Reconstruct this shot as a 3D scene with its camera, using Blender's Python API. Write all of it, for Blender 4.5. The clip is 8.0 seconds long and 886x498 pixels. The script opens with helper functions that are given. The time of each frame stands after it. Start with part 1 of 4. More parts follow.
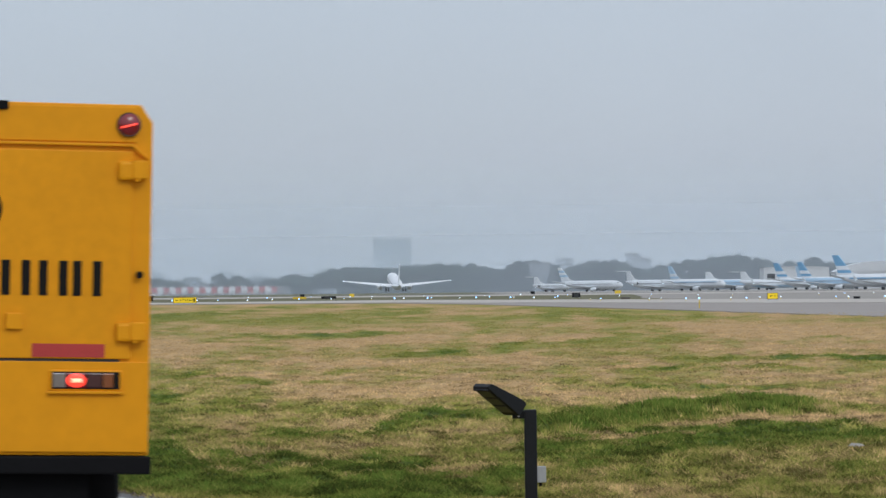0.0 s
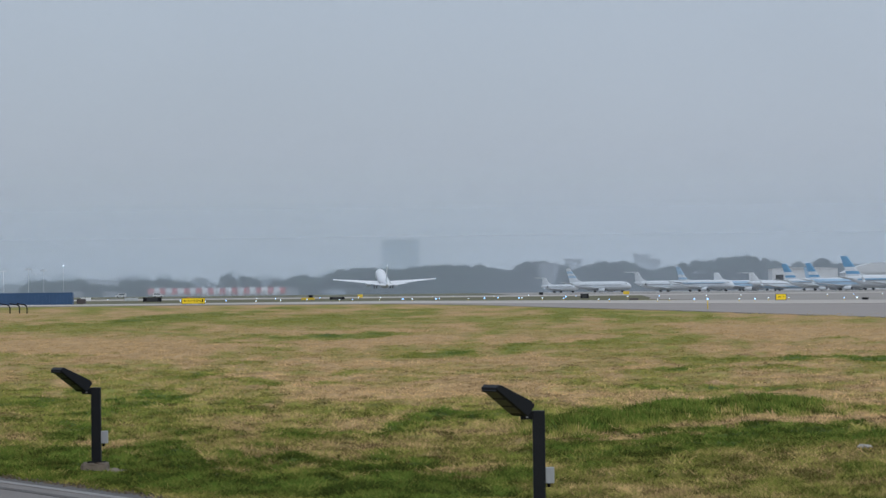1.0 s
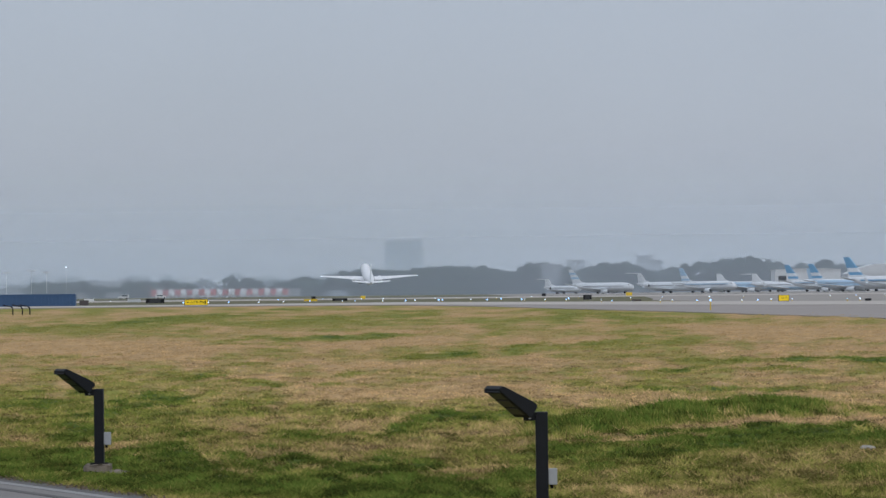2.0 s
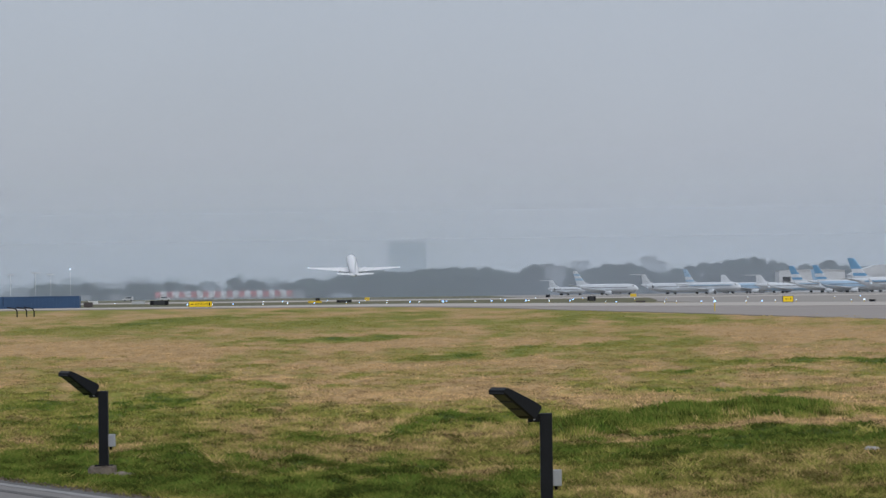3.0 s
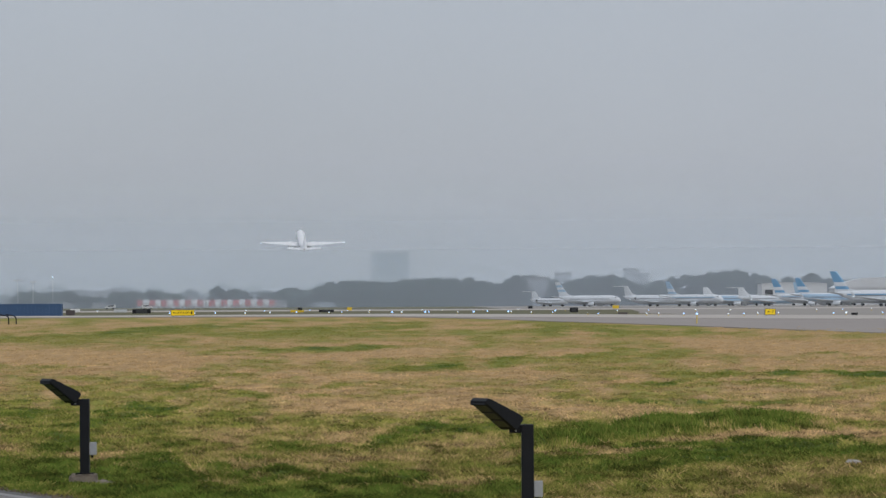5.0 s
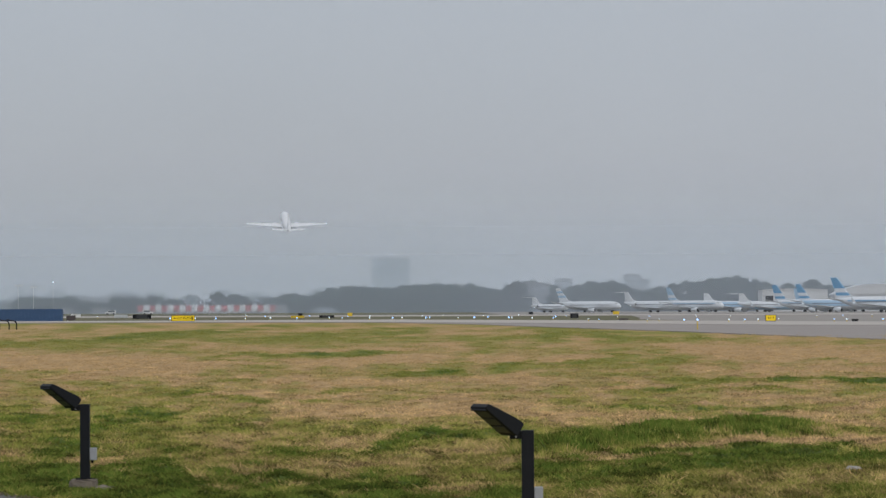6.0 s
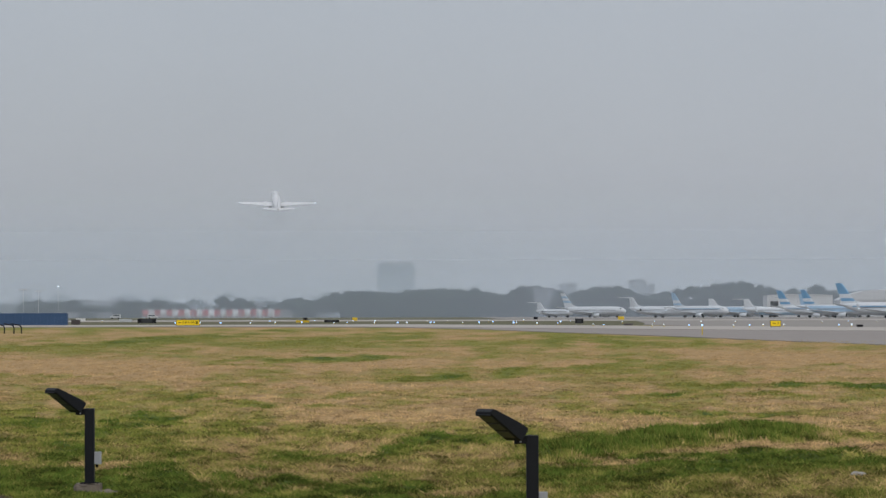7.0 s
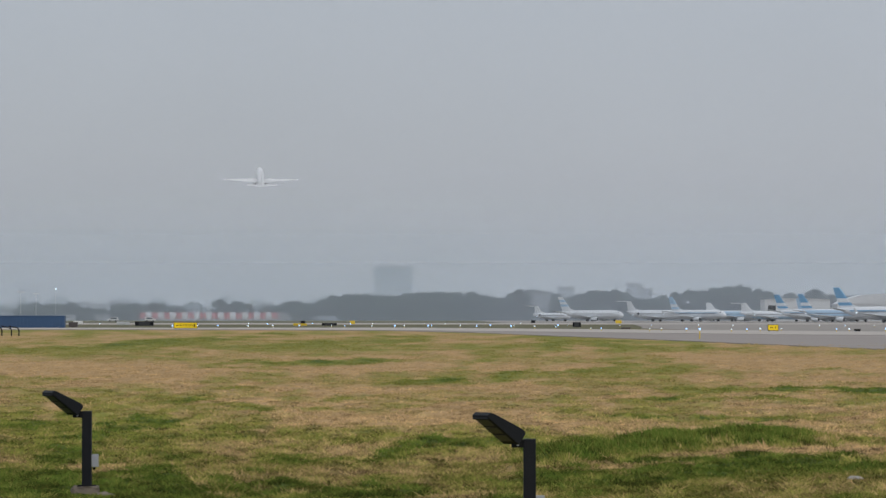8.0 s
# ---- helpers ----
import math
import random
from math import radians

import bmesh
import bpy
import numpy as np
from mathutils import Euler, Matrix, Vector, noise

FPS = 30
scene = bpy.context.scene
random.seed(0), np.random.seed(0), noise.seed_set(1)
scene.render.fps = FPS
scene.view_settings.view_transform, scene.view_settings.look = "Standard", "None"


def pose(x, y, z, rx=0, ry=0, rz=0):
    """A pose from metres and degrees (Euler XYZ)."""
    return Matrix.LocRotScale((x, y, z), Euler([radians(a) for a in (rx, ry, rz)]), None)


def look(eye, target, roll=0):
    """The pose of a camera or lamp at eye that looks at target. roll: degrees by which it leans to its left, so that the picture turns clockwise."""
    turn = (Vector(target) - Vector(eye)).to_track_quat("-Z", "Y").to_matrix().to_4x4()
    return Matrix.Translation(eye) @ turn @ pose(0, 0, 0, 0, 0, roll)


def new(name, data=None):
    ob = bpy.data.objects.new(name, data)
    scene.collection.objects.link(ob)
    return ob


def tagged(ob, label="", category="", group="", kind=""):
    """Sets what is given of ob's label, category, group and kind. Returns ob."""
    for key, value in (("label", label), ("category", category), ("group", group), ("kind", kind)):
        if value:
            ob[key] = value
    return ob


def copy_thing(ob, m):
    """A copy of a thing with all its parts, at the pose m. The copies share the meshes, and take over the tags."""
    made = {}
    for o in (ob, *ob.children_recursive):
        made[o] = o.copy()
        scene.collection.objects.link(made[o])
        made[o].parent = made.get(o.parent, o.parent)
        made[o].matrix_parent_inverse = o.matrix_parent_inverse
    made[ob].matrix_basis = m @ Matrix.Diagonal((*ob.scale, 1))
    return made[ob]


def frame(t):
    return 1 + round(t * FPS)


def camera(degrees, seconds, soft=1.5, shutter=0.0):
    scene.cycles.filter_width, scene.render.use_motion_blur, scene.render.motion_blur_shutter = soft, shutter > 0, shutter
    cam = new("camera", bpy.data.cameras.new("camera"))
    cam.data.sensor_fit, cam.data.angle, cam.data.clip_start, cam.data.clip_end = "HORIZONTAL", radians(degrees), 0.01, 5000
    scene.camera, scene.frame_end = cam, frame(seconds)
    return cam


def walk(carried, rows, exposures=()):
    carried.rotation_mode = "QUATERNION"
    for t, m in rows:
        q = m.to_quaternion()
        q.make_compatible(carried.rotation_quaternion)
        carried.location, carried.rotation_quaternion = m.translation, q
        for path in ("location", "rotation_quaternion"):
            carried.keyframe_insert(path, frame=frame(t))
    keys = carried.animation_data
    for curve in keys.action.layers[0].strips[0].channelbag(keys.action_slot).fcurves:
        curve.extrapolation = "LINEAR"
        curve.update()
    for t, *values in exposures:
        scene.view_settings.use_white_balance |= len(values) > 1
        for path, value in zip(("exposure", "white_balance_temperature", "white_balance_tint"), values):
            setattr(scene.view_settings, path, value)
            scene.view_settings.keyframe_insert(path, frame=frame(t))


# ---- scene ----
cam = camera(13.0, 8.0, soft=1.5, shutter=0.4)
EYE_Z = 1.7
# seconds, heading to the right, tilt upwards, roll (degrees)
SWAY = ((0, 0.015, 0.603, -0.635), (0.5, -0.063, 0.611, -0.678), (1, -0.108, 0.616, -0.613), (1.5, -0.123, 0.629, -0.603),
        (3, -0.209, 0.658, -0.727), (3.5, -0.175, 0.691, -0.640), (4, -0.080, 0.715, -0.648), (4.5, 0.020, 0.760, -0.453),
        (6, 0.039, 0.894, -0.245), (6.5, 0.020, 0.930, -0.269), (7, -0.034, 0.966, -0.136), (7.5, -0.043, 0.987, -0.069),
        (8, 0.0, 1.016, 0.0))


def gaze(heading, tilt, roll):
    return pose(0, 0, EYE_Z) @ pose(0, 0, 0, 0, 0, -heading) @ pose(0, 0, 0, 90 + tilt) @ pose(0, 0, 0, 0, 0, roll)


walk(cam, [(t, gaze(h, p, r)) for t, h, p, r in SWAY],
     exposures=((0, 0.30, 6150, 8), (0.5, 0.18, 6050, 8), (1.0, 0.06, 6000, 8), (1.5, 0.06, 6050, 9), (3.0, 0.05, 6260, 10.5), (4.5, 0.04, 6380, 10.3), (6.0, 0.02, 6500, 10), (8.0, 0.0, 6520, 10)))

# ---- world, sun ----
SUN_EL, SUN_AZ = radians(38), radians(150)
world = bpy.data.worlds.new("overcast_sky")
scene.world = world
world.use_nodes = True
wn, wl = world.node_tree.nodes, world.node_tree.links
wn.clear()
w_out = wn.new("ShaderNodeOutputWorld")
w_bg = wn.new("ShaderNodeBackground")
w_sky = wn.new("ShaderNodeTexSky")
w_sky.sky_type, w_sky.sun_disc, w_sky.sun_elevation, w_sky.sun_rotation = "NISHITA", False, SUN_EL, SUN_AZ
w_sky.dust_density, w_sky.air_density = 3.0, 1.0
w_co = wn.new("ShaderNodeTexCoord")
w_sep = wn.new("ShaderNodeSeparateXYZ")
w_ramp = wn.new("ShaderNodeValToRGB")
w_mul = wn.new("ShaderNodeVectorMath")
w_mul.operation = "SCALE"
w_mul.inputs["Scale"].default_value = 0.02
w_add = wn.new("ShaderNodeVectorMath")
w_add.operation = "ADD"
els = w_ramp.color_ramp.elements
els[0].position, els[0].color = 0.0, (0.346, 0.368, 0.413, 1)
els[1].position, els[1].color = 1.0, (0.66, 0.69, 0.73, 1)
for at, c in ((0.03, (0.352, 0.379, 0.429)), (0.08, (0.354, 0.386, 0.445)), (0.40, (0.52, 0.56, 0.62))):
    e = els.new(at)
    e.color = (*c, 1)
w_noise = wn.new("ShaderNodeTexNoise")
w_noise.inputs["Scale"].default_value = 9.0
w_noise.inputs["Detail"].default_value = 1.5
w_map = wn.new("ShaderNodeMapping")
w_map.inputs["Scale"].default_value = (1, 1, 1.8)
w_vary = wn.new("ShaderNodeMapRange")
w_vary.inputs["From Min"].default_value, w_vary.inputs["From Max"].default_value = 0.3, 0.7
w_vary.inputs["To Min"].default_value, w_vary.inputs["To Max"].default_value = 0.965, 1.035
w_cloud = wn.new("ShaderNodeVectorMath")
w_cloud.operation = "SCALE"
wl.new(w_co.outputs["Generated"], w_sep.inputs[0])
wl.new(w_sep.outputs["Z"], w_ramp.inputs[0])
wl.new(w_co.outputs["Generated"], w_map.inputs[0])
wl.new(w_map.outputs[0], w_noise.inputs["Vector"])
wl.new(w_noise.outputs["Fac"], w_vary.inputs["Value"])
wl.new(w_ramp.outputs[0], w_cloud.inputs[0])
wl.new(w_vary.outputs[0], w_cloud.inputs["Scale"])
wl.new(w_sky.outputs[0], w_mul.inputs[0])
wl.new(w_mul.outputs[0], w_add.inputs[0])
wl.new(w_cloud.outputs[0], w_add.inputs[1])
wl.new(w_add.outputs[0], w_bg.inputs["Color"])
wl.new(w_bg.outputs[0], w_out.inputs[0])

sun = new("sun", bpy.data.lights.new("sun", "SUN"))
sun.data.energy, sun.data.angle, sun.data.color = 0.6, radians(25), (1.0, 0.96, 0.9)
sun.matrix_world = look((math.sin(SUN_AZ) * math.cos(SUN_EL) * 50, math.cos(SUN_AZ) * math.cos(SUN_EL) * 50, math.sin(SUN_EL) * 50), (0, 0, 0))


# ---- materials ----
def mat(name, color, rough=0.6, metal=0.0, vary=0.12, scale=3.0, fine=40.0, bump=0.0, emit=0.0, spec=0.5, island=0.0):
    """A surface with two scales of variation in its colour, and fine relief."""
    m = bpy.data.materials.new(name)
    m.use_nodes = True
    n, l = m.node_tree.nodes, m.node_tree.links
    b = n["Principled BSDF"]
    b.inputs["Roughness"].default_value, b.inputs["Metallic"].default_value = rough, metal
    b.inputs["Specular IOR Level"].default_value = spec
    co = n.new("ShaderNodeTexCoord")
    parts_ = []
    for s in (scale, fine):
        t = n.new("ShaderNodeTexNoise")
        t.inputs["Scale"].default_value, t.inputs["Detail"].default_value = s, 4.0
        l.new(co.outputs["Object"], t.inputs["Vector"])
        parts_.append(t)
    add = n.new("ShaderNodeMath")
    add.operation = "ADD"
    l.new(parts_[0].outputs["Fac"], add.inputs[0])
    l.new(parts_[1].outputs["Fac"], add.inputs[1])
    rng = n.new("ShaderNodeMapRange")
    rng.inputs["From Min"].default_value, rng.inputs["From Max"].default_value = 0.6, 1.4
    rng.inputs["To Min"].default_value, rng.inputs["To Max"].default_value = 1 - vary, 1 + vary
    l.new(add.outputs[0], rng.inputs["Value"])
    sc = n.new("ShaderNodeVectorMath")
    sc.operation = "SCALE"
    sc.inputs[0].default_value = color
    l.new(rng.outputs[0], sc.inputs["Scale"])
    last = sc
    if island:
        geo = n.new("ShaderNodeNewGeometry")
        r2 = n.new("ShaderNodeMapRange")
        r2.inputs["To Min"].default_value, r2.inputs["To Max"].default_value = 1 - island, 1 + island
        l.new(geo.outputs["Random Per Island"], r2.inputs["Value"])
        last = n.new("ShaderNodeVectorMath")
        last.operation = "SCALE"
        l.new(sc.outputs[0], last.inputs[0])
        l.new(r2.outputs[0], last.inputs["Scale"])
    l.new(last.outputs[0], b.inputs["Base Color"])
    if bump:
        bp = n.new("ShaderNodeBump")
        bp.inputs["Strength"].default_value, bp.inputs["Distance"].default_value = bump, 0.01
        l.new(parts_[1].outputs["Fac"], bp.inputs["Height"])
        l.new(bp.outputs[0], b.inputs["Normal"])
    if emit:
        b.inputs["Emission Color"].default_value = (*color, 1)
        b.inputs["Emission Strength"].default_value = emit
    return m


def turf(name, dry, lush, deep, rough=0.85, blades=False):
    """Grass that runs from straw to green by how lush it grows (attribute 'growth': lushness, and a tone that holds
    painted shade).
    """
    m = bpy.data.materials.new(name)
    m.use_nodes = True
    n, l = m.node_tree.nodes, m.node_tree.links
    b = n["Principled BSDF"]
    b.inputs["Roughness"].default_value, b.inputs["Specular IOR Level"].default_value = rough, 0.06
    at = n.new("ShaderNodeAttribute")
    at.attribute_name = "growth"
    sep = n.new("ShaderNodeSeparateColor")
    l.new(at.outputs["Color"], sep.inputs[0])
    ramp = n.new("ShaderNodeValToRGB")
    e = ramp.color_ramp.elements
    e[0].position, e[0].color = 0.22, (*dry, 1)
    e[1].position, e[1].color = 1.0, (*deep, 1)
    mid = e.new(0.58)
    mid.color = (*lush, 1)
    green = e.new(0.80)
    green.color = (0.166, 0.180, 0.034, 1)
    co = n.new("ShaderNodeTexCoord")
    t1, t2 = n.new("ShaderNodeTexNoise"), n.new("ShaderNodeTexNoise")
    for t, s in ((t1, 1.2), (t2, 14.0)):
        t.inputs["Scale"].default_value, t.inputs["Detail"].default_value = s, 5.0
        l.new(co.outputs["Object"], t.inputs["Vector"])
    off = n.new("ShaderNodeMath")
    off.operation, off.inputs[1].default_value = "MULTIPLY_ADD", 0.5
    off.inputs[2].default_value = -0.25
    l.new(t1.outputs["Fac"], off.inputs[0])
    su = n.new("ShaderNodeMath")
    l.new(sep.outputs[0], su.inputs[0])
    l.new(off.outputs[0], su.inputs[1])
    l.new(su.outputs[0], ramp.inputs[0])
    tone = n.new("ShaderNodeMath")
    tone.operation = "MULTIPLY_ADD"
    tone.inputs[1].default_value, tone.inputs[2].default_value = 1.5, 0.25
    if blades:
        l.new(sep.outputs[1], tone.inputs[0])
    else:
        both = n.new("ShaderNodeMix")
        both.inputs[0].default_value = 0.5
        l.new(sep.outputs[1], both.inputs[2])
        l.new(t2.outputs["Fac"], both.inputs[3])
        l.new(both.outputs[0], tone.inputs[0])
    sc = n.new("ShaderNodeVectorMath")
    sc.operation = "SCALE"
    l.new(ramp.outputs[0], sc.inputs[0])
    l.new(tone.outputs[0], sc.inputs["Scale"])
    l.new(sc.outputs[0], b.inputs["Base Color"])
    return m


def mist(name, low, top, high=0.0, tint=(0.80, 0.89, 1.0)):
    """A flat sheet that stands in for haze: lets most light past, scatters the rest, and goes from its density low at
    the ground to high at top metres.
    """
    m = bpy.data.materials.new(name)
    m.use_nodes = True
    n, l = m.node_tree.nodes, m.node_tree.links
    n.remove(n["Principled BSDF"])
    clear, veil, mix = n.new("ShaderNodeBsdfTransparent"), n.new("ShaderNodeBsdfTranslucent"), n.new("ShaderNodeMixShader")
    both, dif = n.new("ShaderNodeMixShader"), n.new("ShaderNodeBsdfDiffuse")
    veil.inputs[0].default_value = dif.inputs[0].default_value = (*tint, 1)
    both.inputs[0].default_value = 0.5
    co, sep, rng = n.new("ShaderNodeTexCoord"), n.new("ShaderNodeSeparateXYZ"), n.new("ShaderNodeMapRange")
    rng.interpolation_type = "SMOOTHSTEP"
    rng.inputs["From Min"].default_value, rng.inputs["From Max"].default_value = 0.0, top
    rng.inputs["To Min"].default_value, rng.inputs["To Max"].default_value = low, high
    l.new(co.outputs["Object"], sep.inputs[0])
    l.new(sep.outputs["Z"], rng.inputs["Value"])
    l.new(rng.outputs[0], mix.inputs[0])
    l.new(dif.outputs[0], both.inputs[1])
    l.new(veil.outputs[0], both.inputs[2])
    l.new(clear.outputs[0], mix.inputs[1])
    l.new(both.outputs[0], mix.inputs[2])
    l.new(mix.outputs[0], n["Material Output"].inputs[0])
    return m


DRY, LUSH, DEEP = (0.44, 0.288, 0.137), (0.238, 0.222, 0.050), (0.082, 0.118, 0.021)
M = {
    "ground": turf("meadow_soil", DRY, LUSH, DEEP),
    "blades": turf("grass_blades", tuple(c * 1.12 for c in DRY), (0.248, 0.226, 0.055), (0.076, 0.117, 0.018), blades=True),
    "asphalt": mat("taxiway_asphalt", (0.285, 0.25, 0.226), 0.9, vary=0.12, scale=0.08, fine=1.5),
    "concrete": mat("airfield_concrete", (0.43, 0.387, 0.345), 0.85, vary=0.1, scale=0.05, fine=0.7),
    # mown grass greyed: haze over the airfield put into its colour
    "strip": mat("haze_greyed_grass", (0.15, 0.145, 0.092), 0.95, vary=0.18, scale=0.03, fine=0.4, spec=0.05),
    "worn": mat("worn_concrete", (0.28, 0.255, 0.228), 0.9, vary=0.12, scale=0.03, fine=0.5),
    "road": mat("road_concrete", (0.185, 0.172, 0.162), 0.9, vary=0.14, scale=1.2, fine=60, bump=0.3),
    "kerb": mat("gutter_tar", (0.09, 0.085, 0.08), 0.9, vary=0.25, scale=3, fine=40, bump=0.4),
    "line": mat("road_line", (0.25, 0.245, 0.235), 0.8, vary=0.25, scale=4, fine=30),
    "yellow": mat("truck_yellow_paint", (0.75, 0.305, 0.003), 0.5, vary=0.08, scale=0.9, fine=9, spec=0.18),
    "yellow_door": mat("truck_door_paint", (0.74, 0.30, 0.003), 0.5, vary=0.09, scale=1.7, fine=14, spec=0.18),
    "rubber": mat("black_rubber", (0.008, 0.008, 0.009), 0.8, vary=0.2, fine=60, bump=0.2, spec=0.08),
    "black": mat("black_coat", (0.010, 0.011, 0.014), 0.55, vary=0.25, scale=6, fine=70, bump=0.1, spec=0.2),
    "mark": mat("black_marking", (0.010, 0.009, 0.008), 0.6, vary=0.1, spec=0.1),
    "redmark": mat("red_reflective_tape", (0.42, 0.035, 0.03), 0.35, vary=0.1, fine=90),
    "lens_red": mat("red_lens", (0.20, 0.006, 0.012), 0.12, vary=0.1, spec=0.8),
    "lens_dark": mat("dark_red_lens", (0.055, 0.012, 0.012), 0.15, vary=0.1, spec=0.8),
    "lens_amber": mat("amber_lens", (0.22, 0.06, 0.012), 0.15, vary=0.1, spec=0.8),
    "lens_clear": mat("clear_lens", (0.20, 0.17, 0.15), 0.12, vary=0.1, spec=0.8),
    "brake": mat("lit_red_lamp", (1.0, 0.055, 0.03), 0.3, emit=0.9),
    "brake_core": mat("lit_red_bulb", (1.0, 0.35, 0.2), 0.3, emit=1.6),
    "grey": mat("grey_plastic", (0.34, 0.35, 0.37), 0.5, vary=0.08, fine=30),
    "steel": mat("zinc_steel", (0.45, 0.45, 0.46), 0.4, 0.9, vary=0.15),
    "plinth": mat("old_concrete", (0.21, 0.175, 0.14), 0.95, vary=0.3, scale=7, fine=60, bump=0.8),
    "led": mat("led_lens", (0.036, 0.033, 0.03), 0.4, vary=0.1),
    # parked aircraft white, toned down: haze put into the paint
    "white": mat("hazed_white_aircraft_paint", (0.66, 0.69, 0.72), 0.35, vary=0.03, scale=0.2, fine=2),
    "bright": mat("bright_white_aircraft_paint", (0.79, 0.80, 0.82), 0.35, vary=0.03, scale=0.2, fine=2),
    "belly": mat("grey_aircraft_paint", (0.54, 0.56, 0.58), 0.4, vary=0.05, scale=0.2, fine=2),
    # fin blue made less saturated: haze put into the paint
    "sky_blue": mat("hazed_sky_blue_paint", (0.13, 0.32, 0.52), 0.4, vary=0.06, scale=0.3, fine=2),
    "pale_blue": mat("pale_blue_aircraft_paint", (0.36, 0.51, 0.66), 0.4, vary=0.06, scale=0.3, fine=2),
    "dark": mat("dark_fill", (0.03, 0.032, 0.036), 0.6, vary=0.1),
    "glow": mat("white_airfield_light", (0.72, 0.86, 1.0), 0.3, vary=0.0, emit=1.6),
    "glow_blue": mat("blue_airfield_light", (0.34, 0.58, 1.0), 0.3, vary=0.0, emit=2.2),
    "sign_yellow": mat("yellow_sign_face", (0.85, 0.60, 0.01), 0.5, vary=0.04, emit=0.12),
    "fence_blue": mat("blue_container_paint", (0.045, 0.10, 0.21), 0.6, vary=0.12, scale=0.4, fine=3),
    "bar_red": mat("red_panel_paint", (0.56, 0.11, 0.10), 0.7, vary=0.1, scale=0.3, fine=3),
    "bar_white": mat("chalky_white_panel", (0.80, 0.80, 0.80), 0.7, vary=0.08, scale=0.3, fine=3),
    "crown": mat("tree_foliage", (0.046, 0.071, 0.060), 0.9, vary=0.55, scale=0.14, fine=0.9, island=0.25, spec=0.1),
    "bark": mat("tree_bark", (0.10, 0.08, 0.06), 0.95, vary=0.2, bump=0.4),
    "tower": mat("tower_glass_wall", (0.08, 0.19, 0.32), 0.35, vary=0.08, scale=0.05, fine=0.3),
    "wall": mat("pale_plaster", (0.42, 0.42, 0.42), 0.85, vary=0.1, scale=0.1, fine=0.8),
    "pale": mat("pale_grey_render", (0.30, 0.345, 0.40), 0.85, vary=0.1, scale=0.1, fine=0.8),
    "roof": mat("grey_roof_sheet", (0.24, 0.25, 0.27), 0.6, vary=0.1, scale=0.1, fine=0.8),
    "pane": mat("window_glass", (0.05, 0.07, 0.09), 0.15, vary=0.1, spec=0.8),
    # distant window glass, lightened: haze put into its colour
    "hazed_pane": mat("hazed_window_glass", (0.19, 0.20, 0.21), 0.5, vary=0.1, scale=0.2, fine=1),
    "hangar": mat("white_hangar_sheet", (0.62, 0.64, 0.66), 0.6, vary=0.06, scale=0.1, fine=0.8),
    "van": mat("vehicle_paint", (0.55, 0.56, 0.57), 0.4, vary=0.05),
    "brown": mat("brown_painted_steel", (0.09, 0.075, 0.075), 0.7, vary=0.15),
    "dirt": mat("brown_dirt", (0.10, 0.075, 0.05), 0.95, vary=0.3, scale=9, fine=60, island=0.5),
    "yellow_paint": mat("yellow_airfield_paint", (0.72, 0.50, 0.03), 0.6, vary=0.1, scale=1, fine=9),
    "stone": mat("pale_stone", (0.33, 0.31, 0.28), 0.9, vary=0.2, scale=5, fine=40, bump=0.6),
}
M["mist"] = mist("tree_haze", 0.36, 110.0)
M["haze_near"] = mist("low_haze", 0.10, 40.0)
M["haze_mid"] = mist("middle_haze", 0.36, 110.0)
# added sheets, denser with height, that fade the climbing airliner like haze
M["haze_high"] = mist("high_haze_sheet", 0.0, 62.0, 0.15, (0.96, 0.98, 1.0))
M["haze_far"] = mist("distance_haze", 0.62, 125.0)


# ---- mesh helpers ----
def link(name, bm, material, parent=None, label="", smooth=False):
    me = bpy.data.meshes.new(name)
    bm.normal_update()
    bm.to_mesh(me)
    bm.free()
    for m in (material if isinstance(material, (list, tuple)) else [material]):
        me.materials.append(m)
    if smooth:
        me.shade_smooth()
    ob = new(name, me)
    if parent is not None:
        ob.parent = parent
    if label:
        ob["label"] = label
    return ob


part = link


def base(name, m, label, category, group="", kind=""):
    ob = new(name)
    ob.matrix_basis = m
    return tagged(ob, label, category, group, kind)


def box(bm, x0, x1, y0, y1, z0, z1, bevel=0.0, at=None, segments=2):
    r = bmesh.ops.create_cube(bm, size=1, matrix=Matrix.LocRotScale(((x0 + x1) / 2, (y0 + y1) / 2, (z0 + z1) / 2), None, (x1 - x0, y1 - y0, z1 - z0)))
    vs = r["verts"]
    if bevel:
        es = list({e for v in vs for e in v.link_edges})
        r = bmesh.ops.bevel(bm, geom=es, offset=bevel, segments=segments, affect="EDGES", profile=0.6)
        vs = list({v for f in r["faces"] for v in f.verts} | {v for v in vs if v.is_valid})
    if at is not None:
        bmesh.ops.transform(bm, matrix=at, verts=[v for v in vs if v.is_valid])
    return bm


def boxed(*a, **k):
    return box(bmesh.new(), *a, **k)


